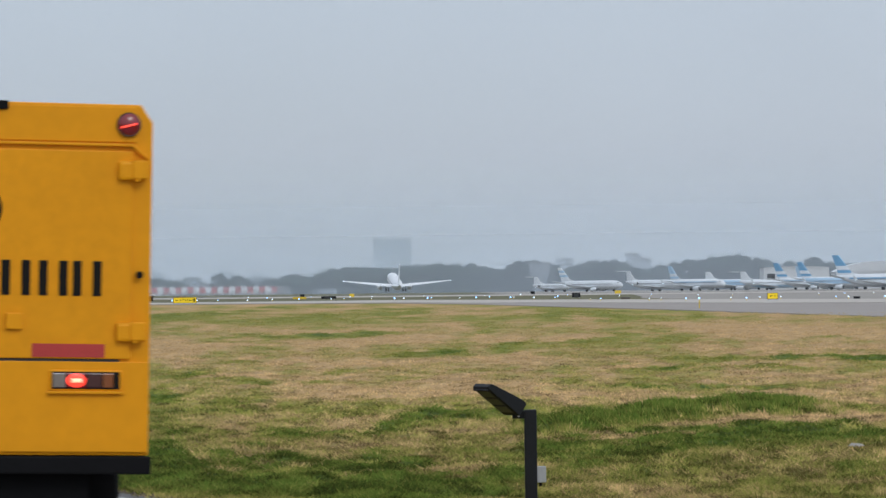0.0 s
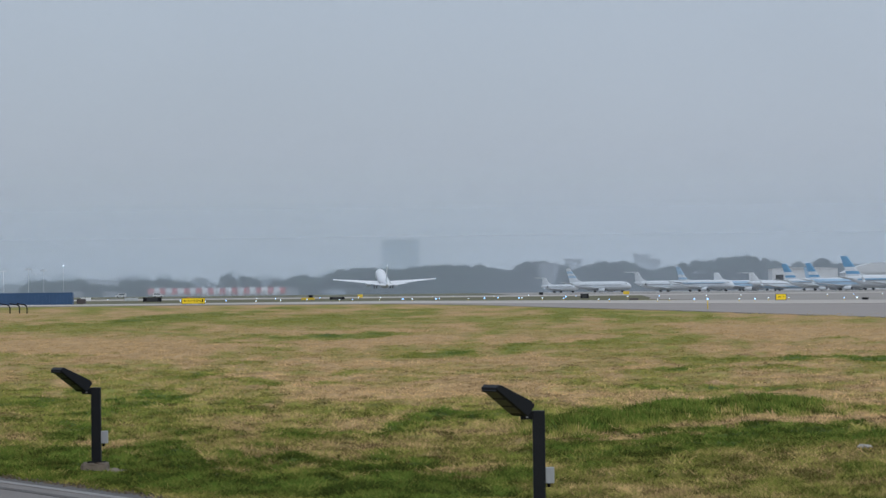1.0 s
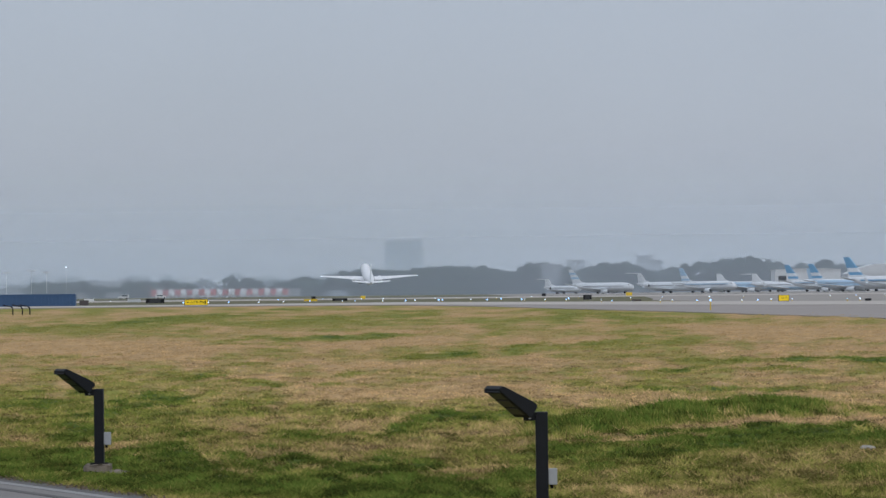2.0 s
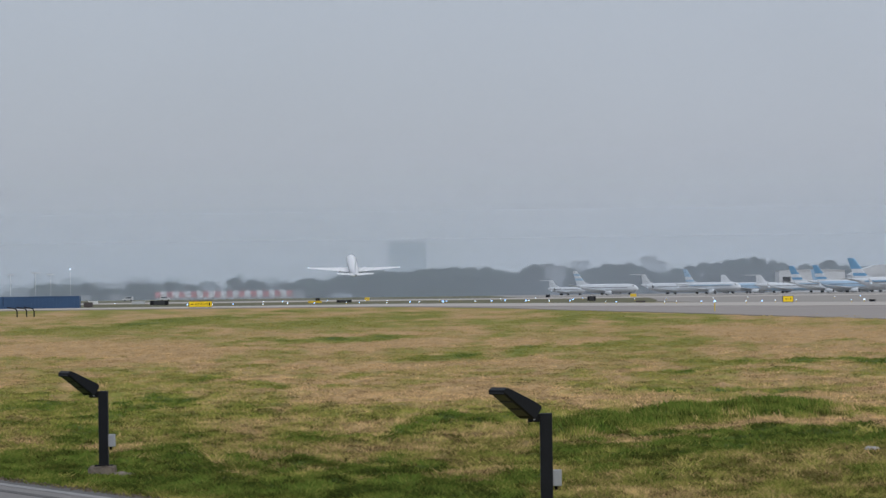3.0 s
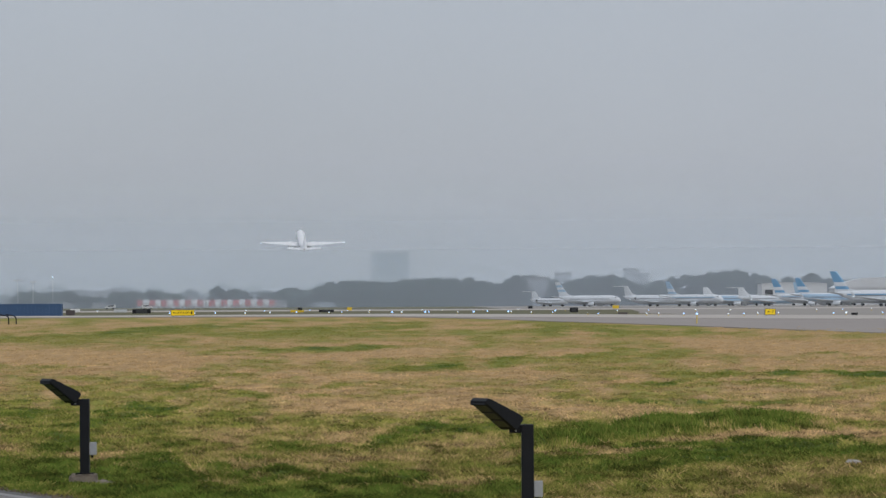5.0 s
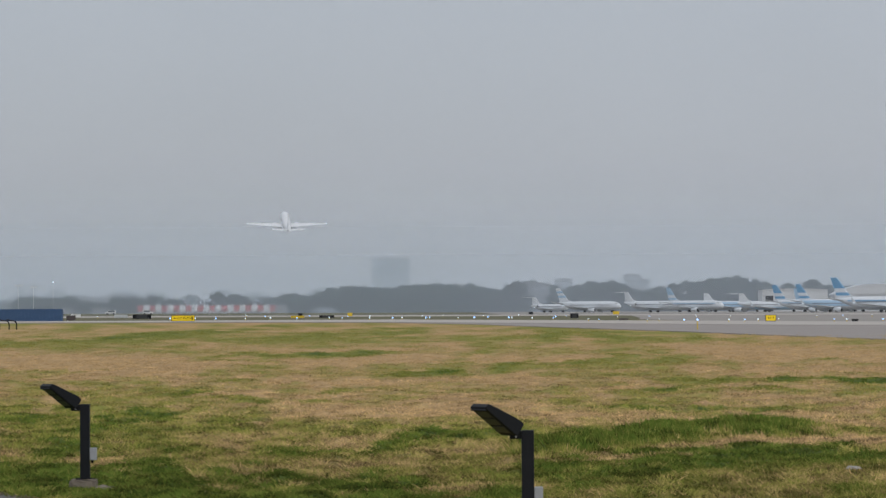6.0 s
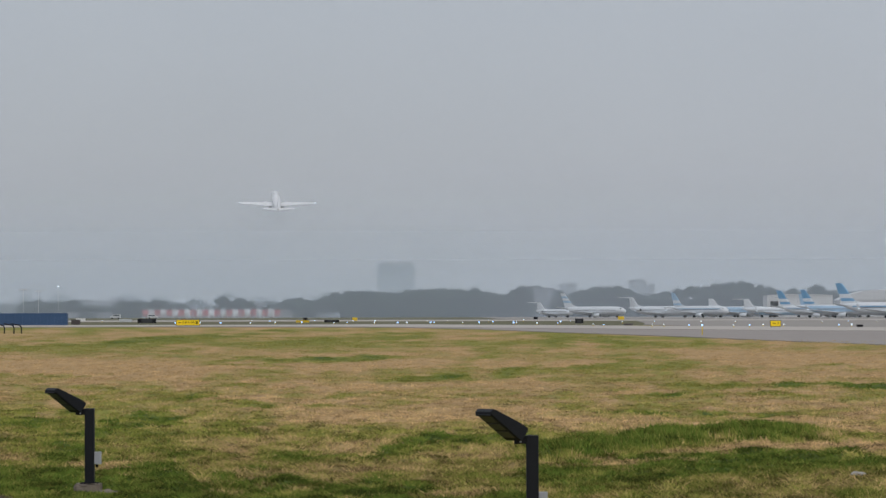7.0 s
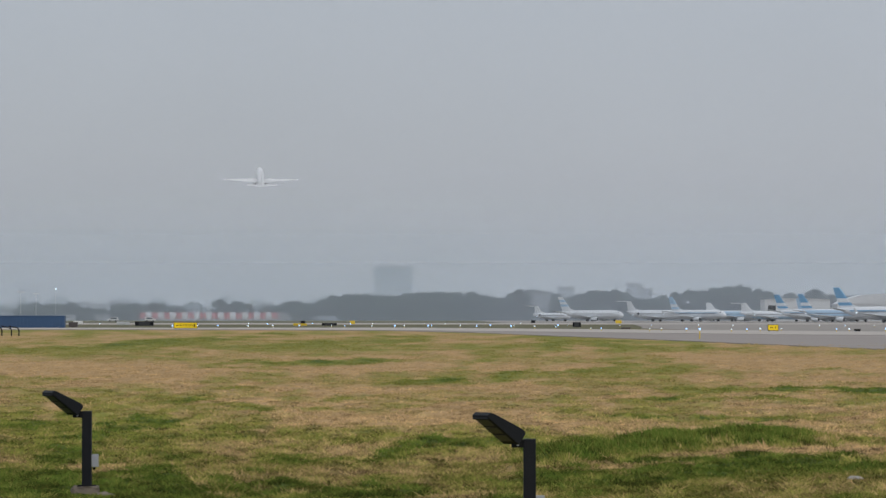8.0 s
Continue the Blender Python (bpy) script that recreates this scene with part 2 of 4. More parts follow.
def prism(outline, z0, z1, bevel=0.0, axis="z"):
    """A solid from a plan outline, drawn out from z0 to z1 along the axis."""
    bm = bmesh.new()
    put = {"z": lambda a, b, c: (a, b, c), "y": lambda a, b, c: (a, c, b), "x": lambda a, b, c: (c, a, b)}[axis]
    lo = [bm.verts.new(put(a, b, z0)) for a, b in outline]
    hi = [bm.verts.new(put(a, b, z1)) for a, b in outline]
    bm.faces.new(lo)
    bm.faces.new(hi[::-1])
    for i in range(len(lo)):
        j = (i + 1) % len(lo)
        bm.faces.new((lo[i], hi[i], hi[j], lo[j]))
    bmesh.ops.recalc_face_normals(bm, faces=bm.faces)
    if bevel:
        bmesh.ops.bevel(bm, geom=bm.edges[:], offset=bevel, segments=2, affect="EDGES", profile=0.6)
    return bm


def rod(bm, a, b, r0, r1=None, n=10):
    a, b = Vector(a), Vector(b)
    d = b - a
    m = Matrix.Translation((a + b) / 2) @ d.to_track_quat("Z", "Y").to_matrix().to_4x4()
    bmesh.ops.create_cone(bm, cap_ends=True, segments=n, radius1=r0, radius2=r0 if r1 is None else r1, depth=d.length, matrix=m)
    return bm


def loft(rings, close=True):
    """A skin over rings of equal count."""
    bm = bmesh.new()
    vs = [[bm.verts.new(p) for p in ring] for ring in rings]
    n = len(vs[0])
    for a, b in zip(vs, vs[1:]):
        for i in range(n):
            j = (i + 1) % n
            bm.faces.new((a[i], a[j], b[j], b[i]))
    if close:
        bm.faces.new(vs[0][::-1])
        bm.faces.new(vs[-1])
    bmesh.ops.recalc_face_normals(bm, faces=bm.faces)
    return bm


def blade(root, tip, chord0, chord1, thick, sweep_at=0.0):
    """A tapered aerofoil slab from root to tip (leading-edge points), chords towards -x."""
    root, tip = Vector(root), Vector(tip)
    span = (tip - root).normalized()
    up = Vector((1, 0, 0)).cross(span).normalized()
    rings = []
    for k in range(5):
        u = k / 4
        p, c = root.lerp(tip, u), chord0 + (chord1 - chord0) * u
        t = thick * c
        rings.append([p, p + Vector((-0.12 * c, 0, 0)) + up * t * 0.45, p + Vector((-0.4 * c, 0, 0)) + up * t * 0.5, p + Vector((-c, 0, 0)),
                      p + Vector((-0.4 * c, 0, 0)) - up * t * 0.35, p + Vector((-0.12 * c, 0, 0)) - up * t * 0.35])
    return loft(rings)


# ---- ground ----
# strips of lush (above zero) or dry grass, one a rut's shade painted green: from x, y to x, y, half depth, strength
RIDGE = (
    (1.04, 47.0, 2.17, 49.5, 2.7, 1.47), (2.17, 49.5, 3.43, 52.2, 3.0, 1.47), (3.43, 52.2, 5.15, 54.3, 3.3, 1.47),
)
NEAR_LUSH_AND_SHADE = (
    (0.94, 41.4, 1.95, 41.7, 3.7, 0.96), (1.95, 41.7, 2.82, 43, 3.9, 0.96), (2.82, 43, 3.85, 44, 4.1, 0.96),
    # the second strip here paints the shade of a rut as deep green
    (3.85, 44, 5.08, 44.7, 4.3, 0.96), (1.56, 42.6, 2.74, 44.2, 0.9, 1.16), (-1.91, 45.7, -1.07, 46.9, 2.7, 1.12),
    (-1.07, 46.9, 0.02, 51.7, 3.1, 1.12), (-0.05, 52, 1.08, 54, 2.5, 0.7), (-5.56, 61.5, -4.55, 62.4, 4.2, 1.08),
    (-4.92, 41.9, -3.69, 39.2, 5.46, 1.6), (-3.69, 39.2, -2.49, 36.6, 4.81, 1.6), (-2.49, 36.6, -1.4, 34.6, 4.16, 1.6),
    (-1.4, 34.6, 0.01, 33.1, 3.77, 1.6), (0.01, 33.6, 0.8, 33.9, 2.6, 0.9),
)
NEAR_DRY = (
    (2.74, 45.7, 3.79, 48.1, 1.6, -1.3), (3.79, 48.1, 5.61, 49.4, 1.8, -1.3), (0.84, 35.8, 2.37, 36.1, 2.8, 0.22),
    (2.37, 36.1, 4.18, 36.8, 2.9, -0.12), (-2.57, 41.3, -1.43, 41.4, 3.4, -0.31), (-1.43, 41.4, 0.01, 42.1, 3.4, -0.31),
    (-5.06, 47.2, -3.53, 44.3, 1.9, -0.65), (1.06, 45, 1.73, 45.3, 1.2, -0.46), (4.83, 61.2, 6.52, 57.4, 4.8, -0.54),
    (-1.42, 49.6, -0.59, 52.6, 1, -0.54), (1.52, 60.6, 3.85, 58.4, 3.5, -0.31),
)
FAR_LUSH = (
    (-23.99, 221.5, -20.92, 250.3, 68.38, 1), (-20.92, 250.3, -16.74, 258.8, 79.62, 1), (-8.37, 135.4, -5.19, 145.4, 11.6, 0.94),
    (-5.19, 145.4, -1.93, 155.4, 13.3, 0.94), (-11.48, 250.6, -1.46, 286.5, 70.9, 0.51), (-1.38, 99, 0.22, 106, 6.2, 0.87),
    (0.06, 102.4, 2.16, 110.6, 5.6, 0.8), (1.83, 115.3, 3.03, 123, 5.6, 1.38), (3.03, 123, 4.67, 121.6, 5.9, 1.38),
    (6.27, 210.6, 12.93, 231.3, 48, 0.58), (13.54, 211.9, 16.96, 224.5, 14, 0.87), (4.67, 121.6, 8.64, 130.9, 12.5, 0.51),
)
MID_LUSH = (
    (5.19, 87.4, 8.21, 93.6, 6.4, 0.51), (7.78, 87.9, 8.88, 90.1, 4.7, 1.30), (9.05, 88.5, 10.37, 89.9, 7.0, 1.74),
    (4.06, 78.9, 7.29, 81.7, 3.2, 0.58), (2.90, 65.9, 5.86, 66.9, 1.7, 0.62), (-5.38, 78.6, -4.64, 75.7, 4.7, 0.94),
    (-3.70, 73.4, -2.37, 71.9, 3.1, 0.80), (-5.51, 94.6, -4.41, 94.7, 3.5, 0.58), (-5.50, 54.3, -3.85, 56.8, 4.3, 0.31),
    (-3.85, 56.8, -2.38, 59.1, 4.6, 0.31), (-10.72, 92.7, -10.33, 95.3, 4.3, 0.58), (-7.27, 62.8, -6.09, 59.3, 5.1, 0.39),
)
FAR_DRY = (
    (-15.90, 135.8, -10.72, 123.8, 21.5, -0.58), (-10.72, 123.8, -6.87, 111.0, 17.6, -0.58), (-4.42, 119.0, 0.09, 137.2, 12.9, -0.43),
    (-2.96, 86.3, 2.66, 89.6, 9.1, -0.29), (10.12, 153.2, 16.24, 142.5, 34.4, -0.55), (-2.17, 63.1, 0.79, 65.3, 5.7, -0.34),
    (-9.47, 100.9, -6.60, 97.5, 8.7, -0.29),
)
STRIPS = RIDGE + NEAR_LUSH_AND_SHADE + NEAR_DRY + FAR_LUSH + MID_LUSH + FAR_DRY


# near grass is darker: self-shading of the tussocks put into its colour
def shaded_tone_at(y):
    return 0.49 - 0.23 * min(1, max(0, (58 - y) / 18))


def clump(x, y):
    return soft_noise(x, y, 0.0012 * y + 0.05, 0.004 * y + 0.18, 8.3)


def strip_at(x, y, st, wob):
    x0, y0, x1, y1, hw, s = st
    soft = 0.10 + 0.0045 * y
    if not x0 - soft < x < x1 + soft:
        return 0.0
    u = (x - x0) / (x1 - x0)
    middle = 1 / y0 + (1 / y1 - 1 / y0) * min(1, max(0, u))
    q = abs((1 / y - middle) * y0 * y1 / hw + wob)
    if q >= 1:
        return 0.0
    return s * min(1, (x - x0 + soft) / (2 * soft), (x1 + soft - x) / (2 * soft)) * (1 - q * q) ** 0.7


def soft_noise(x, y, sx, sy, seed=0.0):
    return noise.fractal(Vector((x / sx, y / sy, seed)), 0.9, 2.0, 4)


def growth(x, y):
    """How lush the grass is: 0 straw, 1 deep green."""
    streak = soft_noise(x + 0.02 * y, y, 0.040 * y + 0.3, 0.030 * y + 0.5, 3.1)
    small = soft_noise(x + 0.02 * y, y, 0.0085 * y + 0.05, 0.0085 * y + 0.2, 5.2)
    # last two terms: greener near the road, partly painting the tussocks' self-shade
    g = 0.34 + 0.20 * streak + 0.30 * small + 0.14 * min(1, max(0, (70 - y) / 18)) + 0.06 * min(1, max(0, (48 - y) / 8))
    if y > 55:
        g += 0.20 * min(1, (y - 55) / 30) * soft_noise(x, y, 0.10 * y + 1.0, 0.026 * y + 0.5, 9.9)
    if y > 150:
        g += 0.10 * min(1, (y - 150) / 150)
    for st in STRIPS:
        g += strip_at(x, y, st, 0.65 * small + 0.3 * streak) * (0.55 + 0.55 * small)
    # olive towards the view's left, partly painting the darkening of that edge
    if 38 < y < 120:
        g += 0.12 * min(1, max(0, (-x / y - 0.045) / 0.05)) * min(1, (120 - y) / 40)
    if y > 80 and g > 0.60:
        g = 0.60 + (g - 0.60) * max(0.38, (150 - y) / 70)
    return min(1.0, max(0.0, g))


# the way of the public road in front, and across it
RD = Vector((-1.73, 3.92, 0)).normalized()
RN = Vector((-RD.y, RD.x, 0))
LAMPS = ((-3.45, 37.7), (0.645, 29.0))


def height(x, y):
    if y < 22 or y > 330:
        return 0.0
    k = min(1, (y - 22) / 14) * min(1, (330 - y) / 100)
    h = 0.06 * soft_noise(x, y, 3.0, 9.0, 1.3) + 0.07 * soft_noise(x, y, 0.5, 1.3, 2.9) + 0.03 * soft_noise(x, y, 0.20, 0.45, 4.4)
    if 40 < y < 62:
        h += 0.07 * max(strip_at(x, y - 0.8, st, 0) for st in RIDGE)
    k *= min(1.0, max(0.0, -(Vector((x + 2.51, y - 32.47, 0)).dot(RN)) - 0.1))
    for lx, ly in LAMPS:
        k *= min(1.0, math.hypot(x - lx, (y - ly) / 2) / 0.8)
    return h * k


def ground_sheet():
    ys = [-3000, -600, -120, -30, 0, 10, 18, 22]
    while ys[-1] < 600:
        ys.append(ys[-1] * (1.0035 if 27 < ys[-1] < 75 else 1.0110))
    ys += [650, 800, 1200, 2000, 3000, 4900]
    us = [-400, -60, -12, -4, -2, -1.4] + [i / 90 - 1 for i in range(181)] + [1.4, 2, 4, 12, 60, 400]
    verts, cols = [], []
    for y in ys:
        w = 0.135 * abs(y) + 1.5
        for u in us:
            x = u * w
            near = 20 < y < 600 and abs(u) < 1.5
            verts.append((x, y, height(x, y) if near else 0.0))
            cols.append((growth(x, y) if near else 0.60, shaded_tone_at(y) + 0.6 * min(1, 60 / y) * clump(x, y) if near else 0.1, 0, 1))
    n = len(us)
    faces = [(r * n + c, r * n + c + 1, (r + 1) * n + c + 1, (r + 1) * n + c) for r in range(len(ys) - 1) for c in range(n - 1)]
    me = bpy.data.meshes.new("ground")
    me.from_pydata(verts, [], faces)
    me.attributes.new("growth", "FLOAT_COLOR", "POINT").data.foreach_set("color", [v for c in cols for v in c])
    me.materials.append(M["ground"])
    me.shade_smooth()
    return tagged(new("ground", me), "wide flat airfield meadow of dry straw and green grass", "ground", kind="structure")


ground_sheet()


def sheet(name, outline, z, material, label, category):
    ob = link(name, prism(outline, z - 0.3, z), material)
    return tagged(ob, label, category, kind="structure")


GRASS_EDGE = ((-400, 560), (-55, 552), (-40, 552), (-22, 535), (-7, 512), (4, 438), (11, 352), (14.1, 322), (17.5, 285), (19.9, 249), (23.2, 208), (30, 120), (36, 60))
sheet("taxiway_shoulder", (*GRASS_EDGE, (1500, 60), (1500, 390), (60, 425), (20, 470), (0, 560), (-400, 600)), 0.05, M["asphalt"], "grey asphalt taxiway shoulder beside the meadow", "taxiway")
sheet("taxiway", ((-1500, 575), (-40, 565), (-22, 545), (-6, 522), (3, 486), (14, 452), (34, 380), (60, 336), (1500, 300), (1500, 395), (60, 434), (33, 525), (18, 575), (-8, 655), (-60, 640), (-1500, 640)), 0.09, M["concrete"], "pale concrete taxiway running across the airfield", "taxiway")
sheet("connector", ((31, 610), (34.5, 528), (60, 437), (1500, 398), (1500, 980), (48, 980), (36, 700)), 0.07, M["worn"], "worn grey-brown concrete connecting taxiway", "taxiway")
sheet("grass_strip", ((-3000, 610), (0, 590), (3000, 480), (3000, 3000), (-3000, 3000)), 0.03, M["strip"], "strip of mown grass between the taxiways, greyed for haze", "grass strip")
sheet("runway", ((-3000, 985), (3000, 985), (3000, 1150), (-3000, 1150)), 0.09, M["concrete"], "pale concrete runway behind a strip of grass", "runway")
# grey sheet added where haze lies over the ground beyond the runway
sheet("far_grey_strip", ((-3000, 1152), (3000, 1152), (3000, 1245), (-3000, 1245)), 0.07, M["worn"], "grey strip beyond the runway, toned for ground haze", "taxiway")
sheet("apron", ((20, 1250), (3000, 1250), (3000, 2450), (20, 2450)), 0.09, M["worn"], "concrete parking apron under the aircraft", "apron")

# the public road in front, running away to the left


def along(u, v, origin=(-2.51, 32.47)):
    p = Vector((origin[0], origin[1], 0)) + RD * u + RN * v
    return p.x, p.y


sheet("road", (along(-60, 0.24), along(60, 0.24), along(60, 9), along(-60, 9)), 0.012, M["road"], "pale worn concrete road beside the grass", "road")
sheet("gutter", (along(-60, 0.0), along(60, 0.0), along(60, 0.24), along(-60, 0.24)), 0.010, M["kerb"], "dark tarred gutter edge of the road", "gutter")
sheet("road_line", (along(-60, 0.27), along(60, 0.27), along(60, 0.39), along(-60, 0.39)), 0.017, M["line"], "worn white edge line painted on the road", "road line")
sheet("road_seam", (along(-60, 0.62), along(60, 0.62), along(60, 0.72), along(-60, 0.72)), 0.016, M["kerb"], "dark tar seam along the road", "road seam")


def edge_dirt():
    """Clods and dead leaves along the broken edge of the grass."""
    rnd = random.Random(21)
    verts, faces = [], []
    for _ in range(1500):
        x, y = along(rnd.uniform(-7, 14), rnd.gauss(0.0, 0.05))
        r = rnd.uniform(0.008, 0.028)
        k = len(verts)
        top = (x + rnd.gauss(0, r * 0.4), y, 0.012 + r * rnd.uniform(0.4, 0.9))
        n = 5
        verts += [(x + r * rnd.uniform(0.7, 1.2) * math.cos(a * 6.283 / n), y + 1.4 * r * math.sin(a * 6.283 / n), 0.004) for a in range(n)] + [top]
        faces += [(k + a, k + (a + 1) % n, k + n) for a in range(n)]
    me = bpy.data.meshes.new("edge_dirt")
    me.from_pydata(verts, [], faces)
    me.materials.append(M["dirt"])
    return tagged(new("edge_dirt", me), "brown clods and dead leaves along the road edge", "dirt", kind="stuff")


edge_dirt()


def grass_blades():
    """Tufts spread over the camera's picture rows to fit its view: thick at the verge, thinner in number and
    broader-bladed with distance.
    """
    rnd = random.Random(4)
    verts, faces, cols = [], [], []
    for _ in range(150000):
        v = 26 + 375 * rnd.random() ** 0.75
        y = 11698.0 / v
        x = rnd.uniform(-1, 1) * (0.135 * y + 0.6)
        if y > 500 or (x > 3 and y > 350) or (x > 13 and y > 250):
            continue
        p = Vector((x + 2.51, y - 32.47, 0))
        if p.dot(RN) > -0.03:
            continue
        g = growth(x, y)
        tall = (0.014 + 0.030 * rnd.random()) * (0.7 + 0.7 * g) * (0.9 + 0.006 * y)
        if rnd.random() < (0.10 if g > 0.75 else 0.05):
            tall *= 1.9
        if min(math.hypot(x - lx, (y - ly) * 0.5) for lx, ly in LAMPS) < 0.34:
            tall *= 0.35
        tuft = clump(x, y)
        tall *= 0.75 + 1.5 * max(0.0, tuft + 0.15)
        z = height(x, y)
        tall = min(tall, 0.04 + 0.0007 * y) * (0.85 if y < 48 else max(0.5, 0.85 - (y - 48) * 0.012))
        ridge = y < 62 and max(strip_at(x, y, st, 0) for st in RIDGE) > 0.3
        if ridge:
            tall *= 1.9
        calm = max(0.15, min(1.0, (52 / y) ** 1.3))
        # lighter on raised tufts, darker between: shade of the gaps put into tone
        tone = min(1, max(0, rnd.gauss(shaded_tone_at(y) + 0.15 * max(0.0, g - 0.6), 0.12 * calm) + 0.85 * calm * tuft))
        spread = 0.06 + 0.002 * y
        for _b in range(6):
            a, r = rnd.uniform(0, 6.283), spread * rnd.random()
            bx, by = x + r * math.cos(a), y + 2 * r * math.sin(a)
            w = 0.0022 + 0.00013 * y
            lean = max(-2.2, min(2.2, rnd.gauss(-0.2, 0.45 if ridge else 1.3))) * tall
            h = tall * rnd.uniform(0.5, 1.1)
            k = len(verts)
            verts += [(bx - w, by, z - 0.01), (bx + w, by, z - 0.01), (bx + lean, by + rnd.gauss(0, 0.4) * tall, z + h)]
            faces.append((k, k + 1, k + 2))
            gg = min(1, max(0, g + rnd.gauss(0, 0.13) * calm))
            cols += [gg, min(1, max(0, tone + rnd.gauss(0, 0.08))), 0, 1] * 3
    me = bpy.data.meshes.new("grass")
    me.from_pydata(verts, [], faces)
    me.attributes.new("growth", "FLOAT_COLOR", "POINT").data.foreach_set("color", cols)
    me.materials.append(M["blades"])
    nr = np.random.default_rng(5).normal(0, 0.22, (len(verts) // 3, 3)) + np.array((0.0, -0.25, 1.0))
    nr /= np.linalg.norm(nr, axis=1)[:, None]
    me.normals_split_custom_set_from_vertices(np.repeat(nr, 3, axis=0).tolist())
    return tagged(new("grass", me), "dry straw-coloured and green tufts of uncut grass", "grass", kind="stuff")


grass_blades()


# ---- floodlights at the verge ----
def floodlight(m):
    ob = base("floodlight", m, "black low floodlight on a square post in a concrete footing", "floodlight", "floodlights along the verge")
    part("post", boxed(-0.046, 0.046, -0.046, 0.046, 0.02, 0.80, bevel=0.006), M["black"], ob)
    part("bracket", boxed(-0.135, -0.04, -0.032, 0.032, 0.735, 0.797, bevel=0.008), M["black"], ob)
    # a wedge-shaped head, thick at the bracket, thrown up and turned towards the road
    tilt = pose(-0.137, 0, 0.757, 0, 36, 35)
    side = ((0.0, 0.0), (-0.352, 0.0), (-0.362, 0.012), (-0.352, 0.046), (-0.325, 0.056), (-0.06, 0.112), (-0.012, 0.114), (0.004, 0.10))
    bm = prism(side, -0.10, 0.10, bevel=0.006, axis="y")
    bmesh.ops.transform(bm, matrix=tilt, verts=bm.verts)
    head = part("head", bm, M["black"], ob)
    rim = boxed(-0.35, -0.335, -0.094, 0.094, -0.012, 0.002, bevel=0.003)
    bmesh.ops.transform(rim, matrix=tilt, verts=rim.verts)
    part("front_lip", rim, M["black"], head)
    for k in range(3):
        bm = boxed(-0.325 + 0.098 * k, -0.245 + 0.098 * k, -0.075, 0.075, -0.005, 0.003, bevel=0.003)
        bmesh.ops.transform(bm, matrix=tilt, verts=bm.verts)
        part("led_panel", bm, M["led"], head, "dull grey lamp panel")
    for z in (0.756, 0.782):
        bm = rod(bmesh.new(), (-0.088, -0.048, z), (-0.088, -0.030, z), 0.009, n=8)
        part("bolt", bm, M["steel"], ob, "zinc bolt head")
    bx = part("junction_box", boxed(0.046, 0.112, -0.035, 0.035, 0.258, 0.378, bevel=0.006), M["grey"], ob, "small grey junction box")
    part("cable_gland", rod(bmesh.new(), (0.07, 0, 0.258), (0.07, 0, 0.228), 0.012, n=8), M["rubber"], bx)
    bm = boxed(-0.135, 0.105, -0.13, 0.13, -0.25, 0.07, bevel=0.02)
    rnd = random.Random(3)
    bmesh.ops.subdivide_edges(bm, edges=bm.edges[:], cuts=2, use_grid_fill=True)
    for v in bm.verts:
        v.co += Vector((rnd.gauss(0, 0.007), rnd.gauss(0, 0.007), rnd.gauss(0, 0.006)))
    part("footing", bm, M["plinth"], ob, "crumbling square concrete footing")
    part("base_plate", boxed(-0.085, 0.085, -0.085, 0.085, 0.06, 0.083, bevel=0.004), M["rubber"], ob)
    return ob


lampa = floodlight(pose(*LAMPS[0], 0))
lampb = copy_thing(lampa, pose(*LAMPS[1], 0))


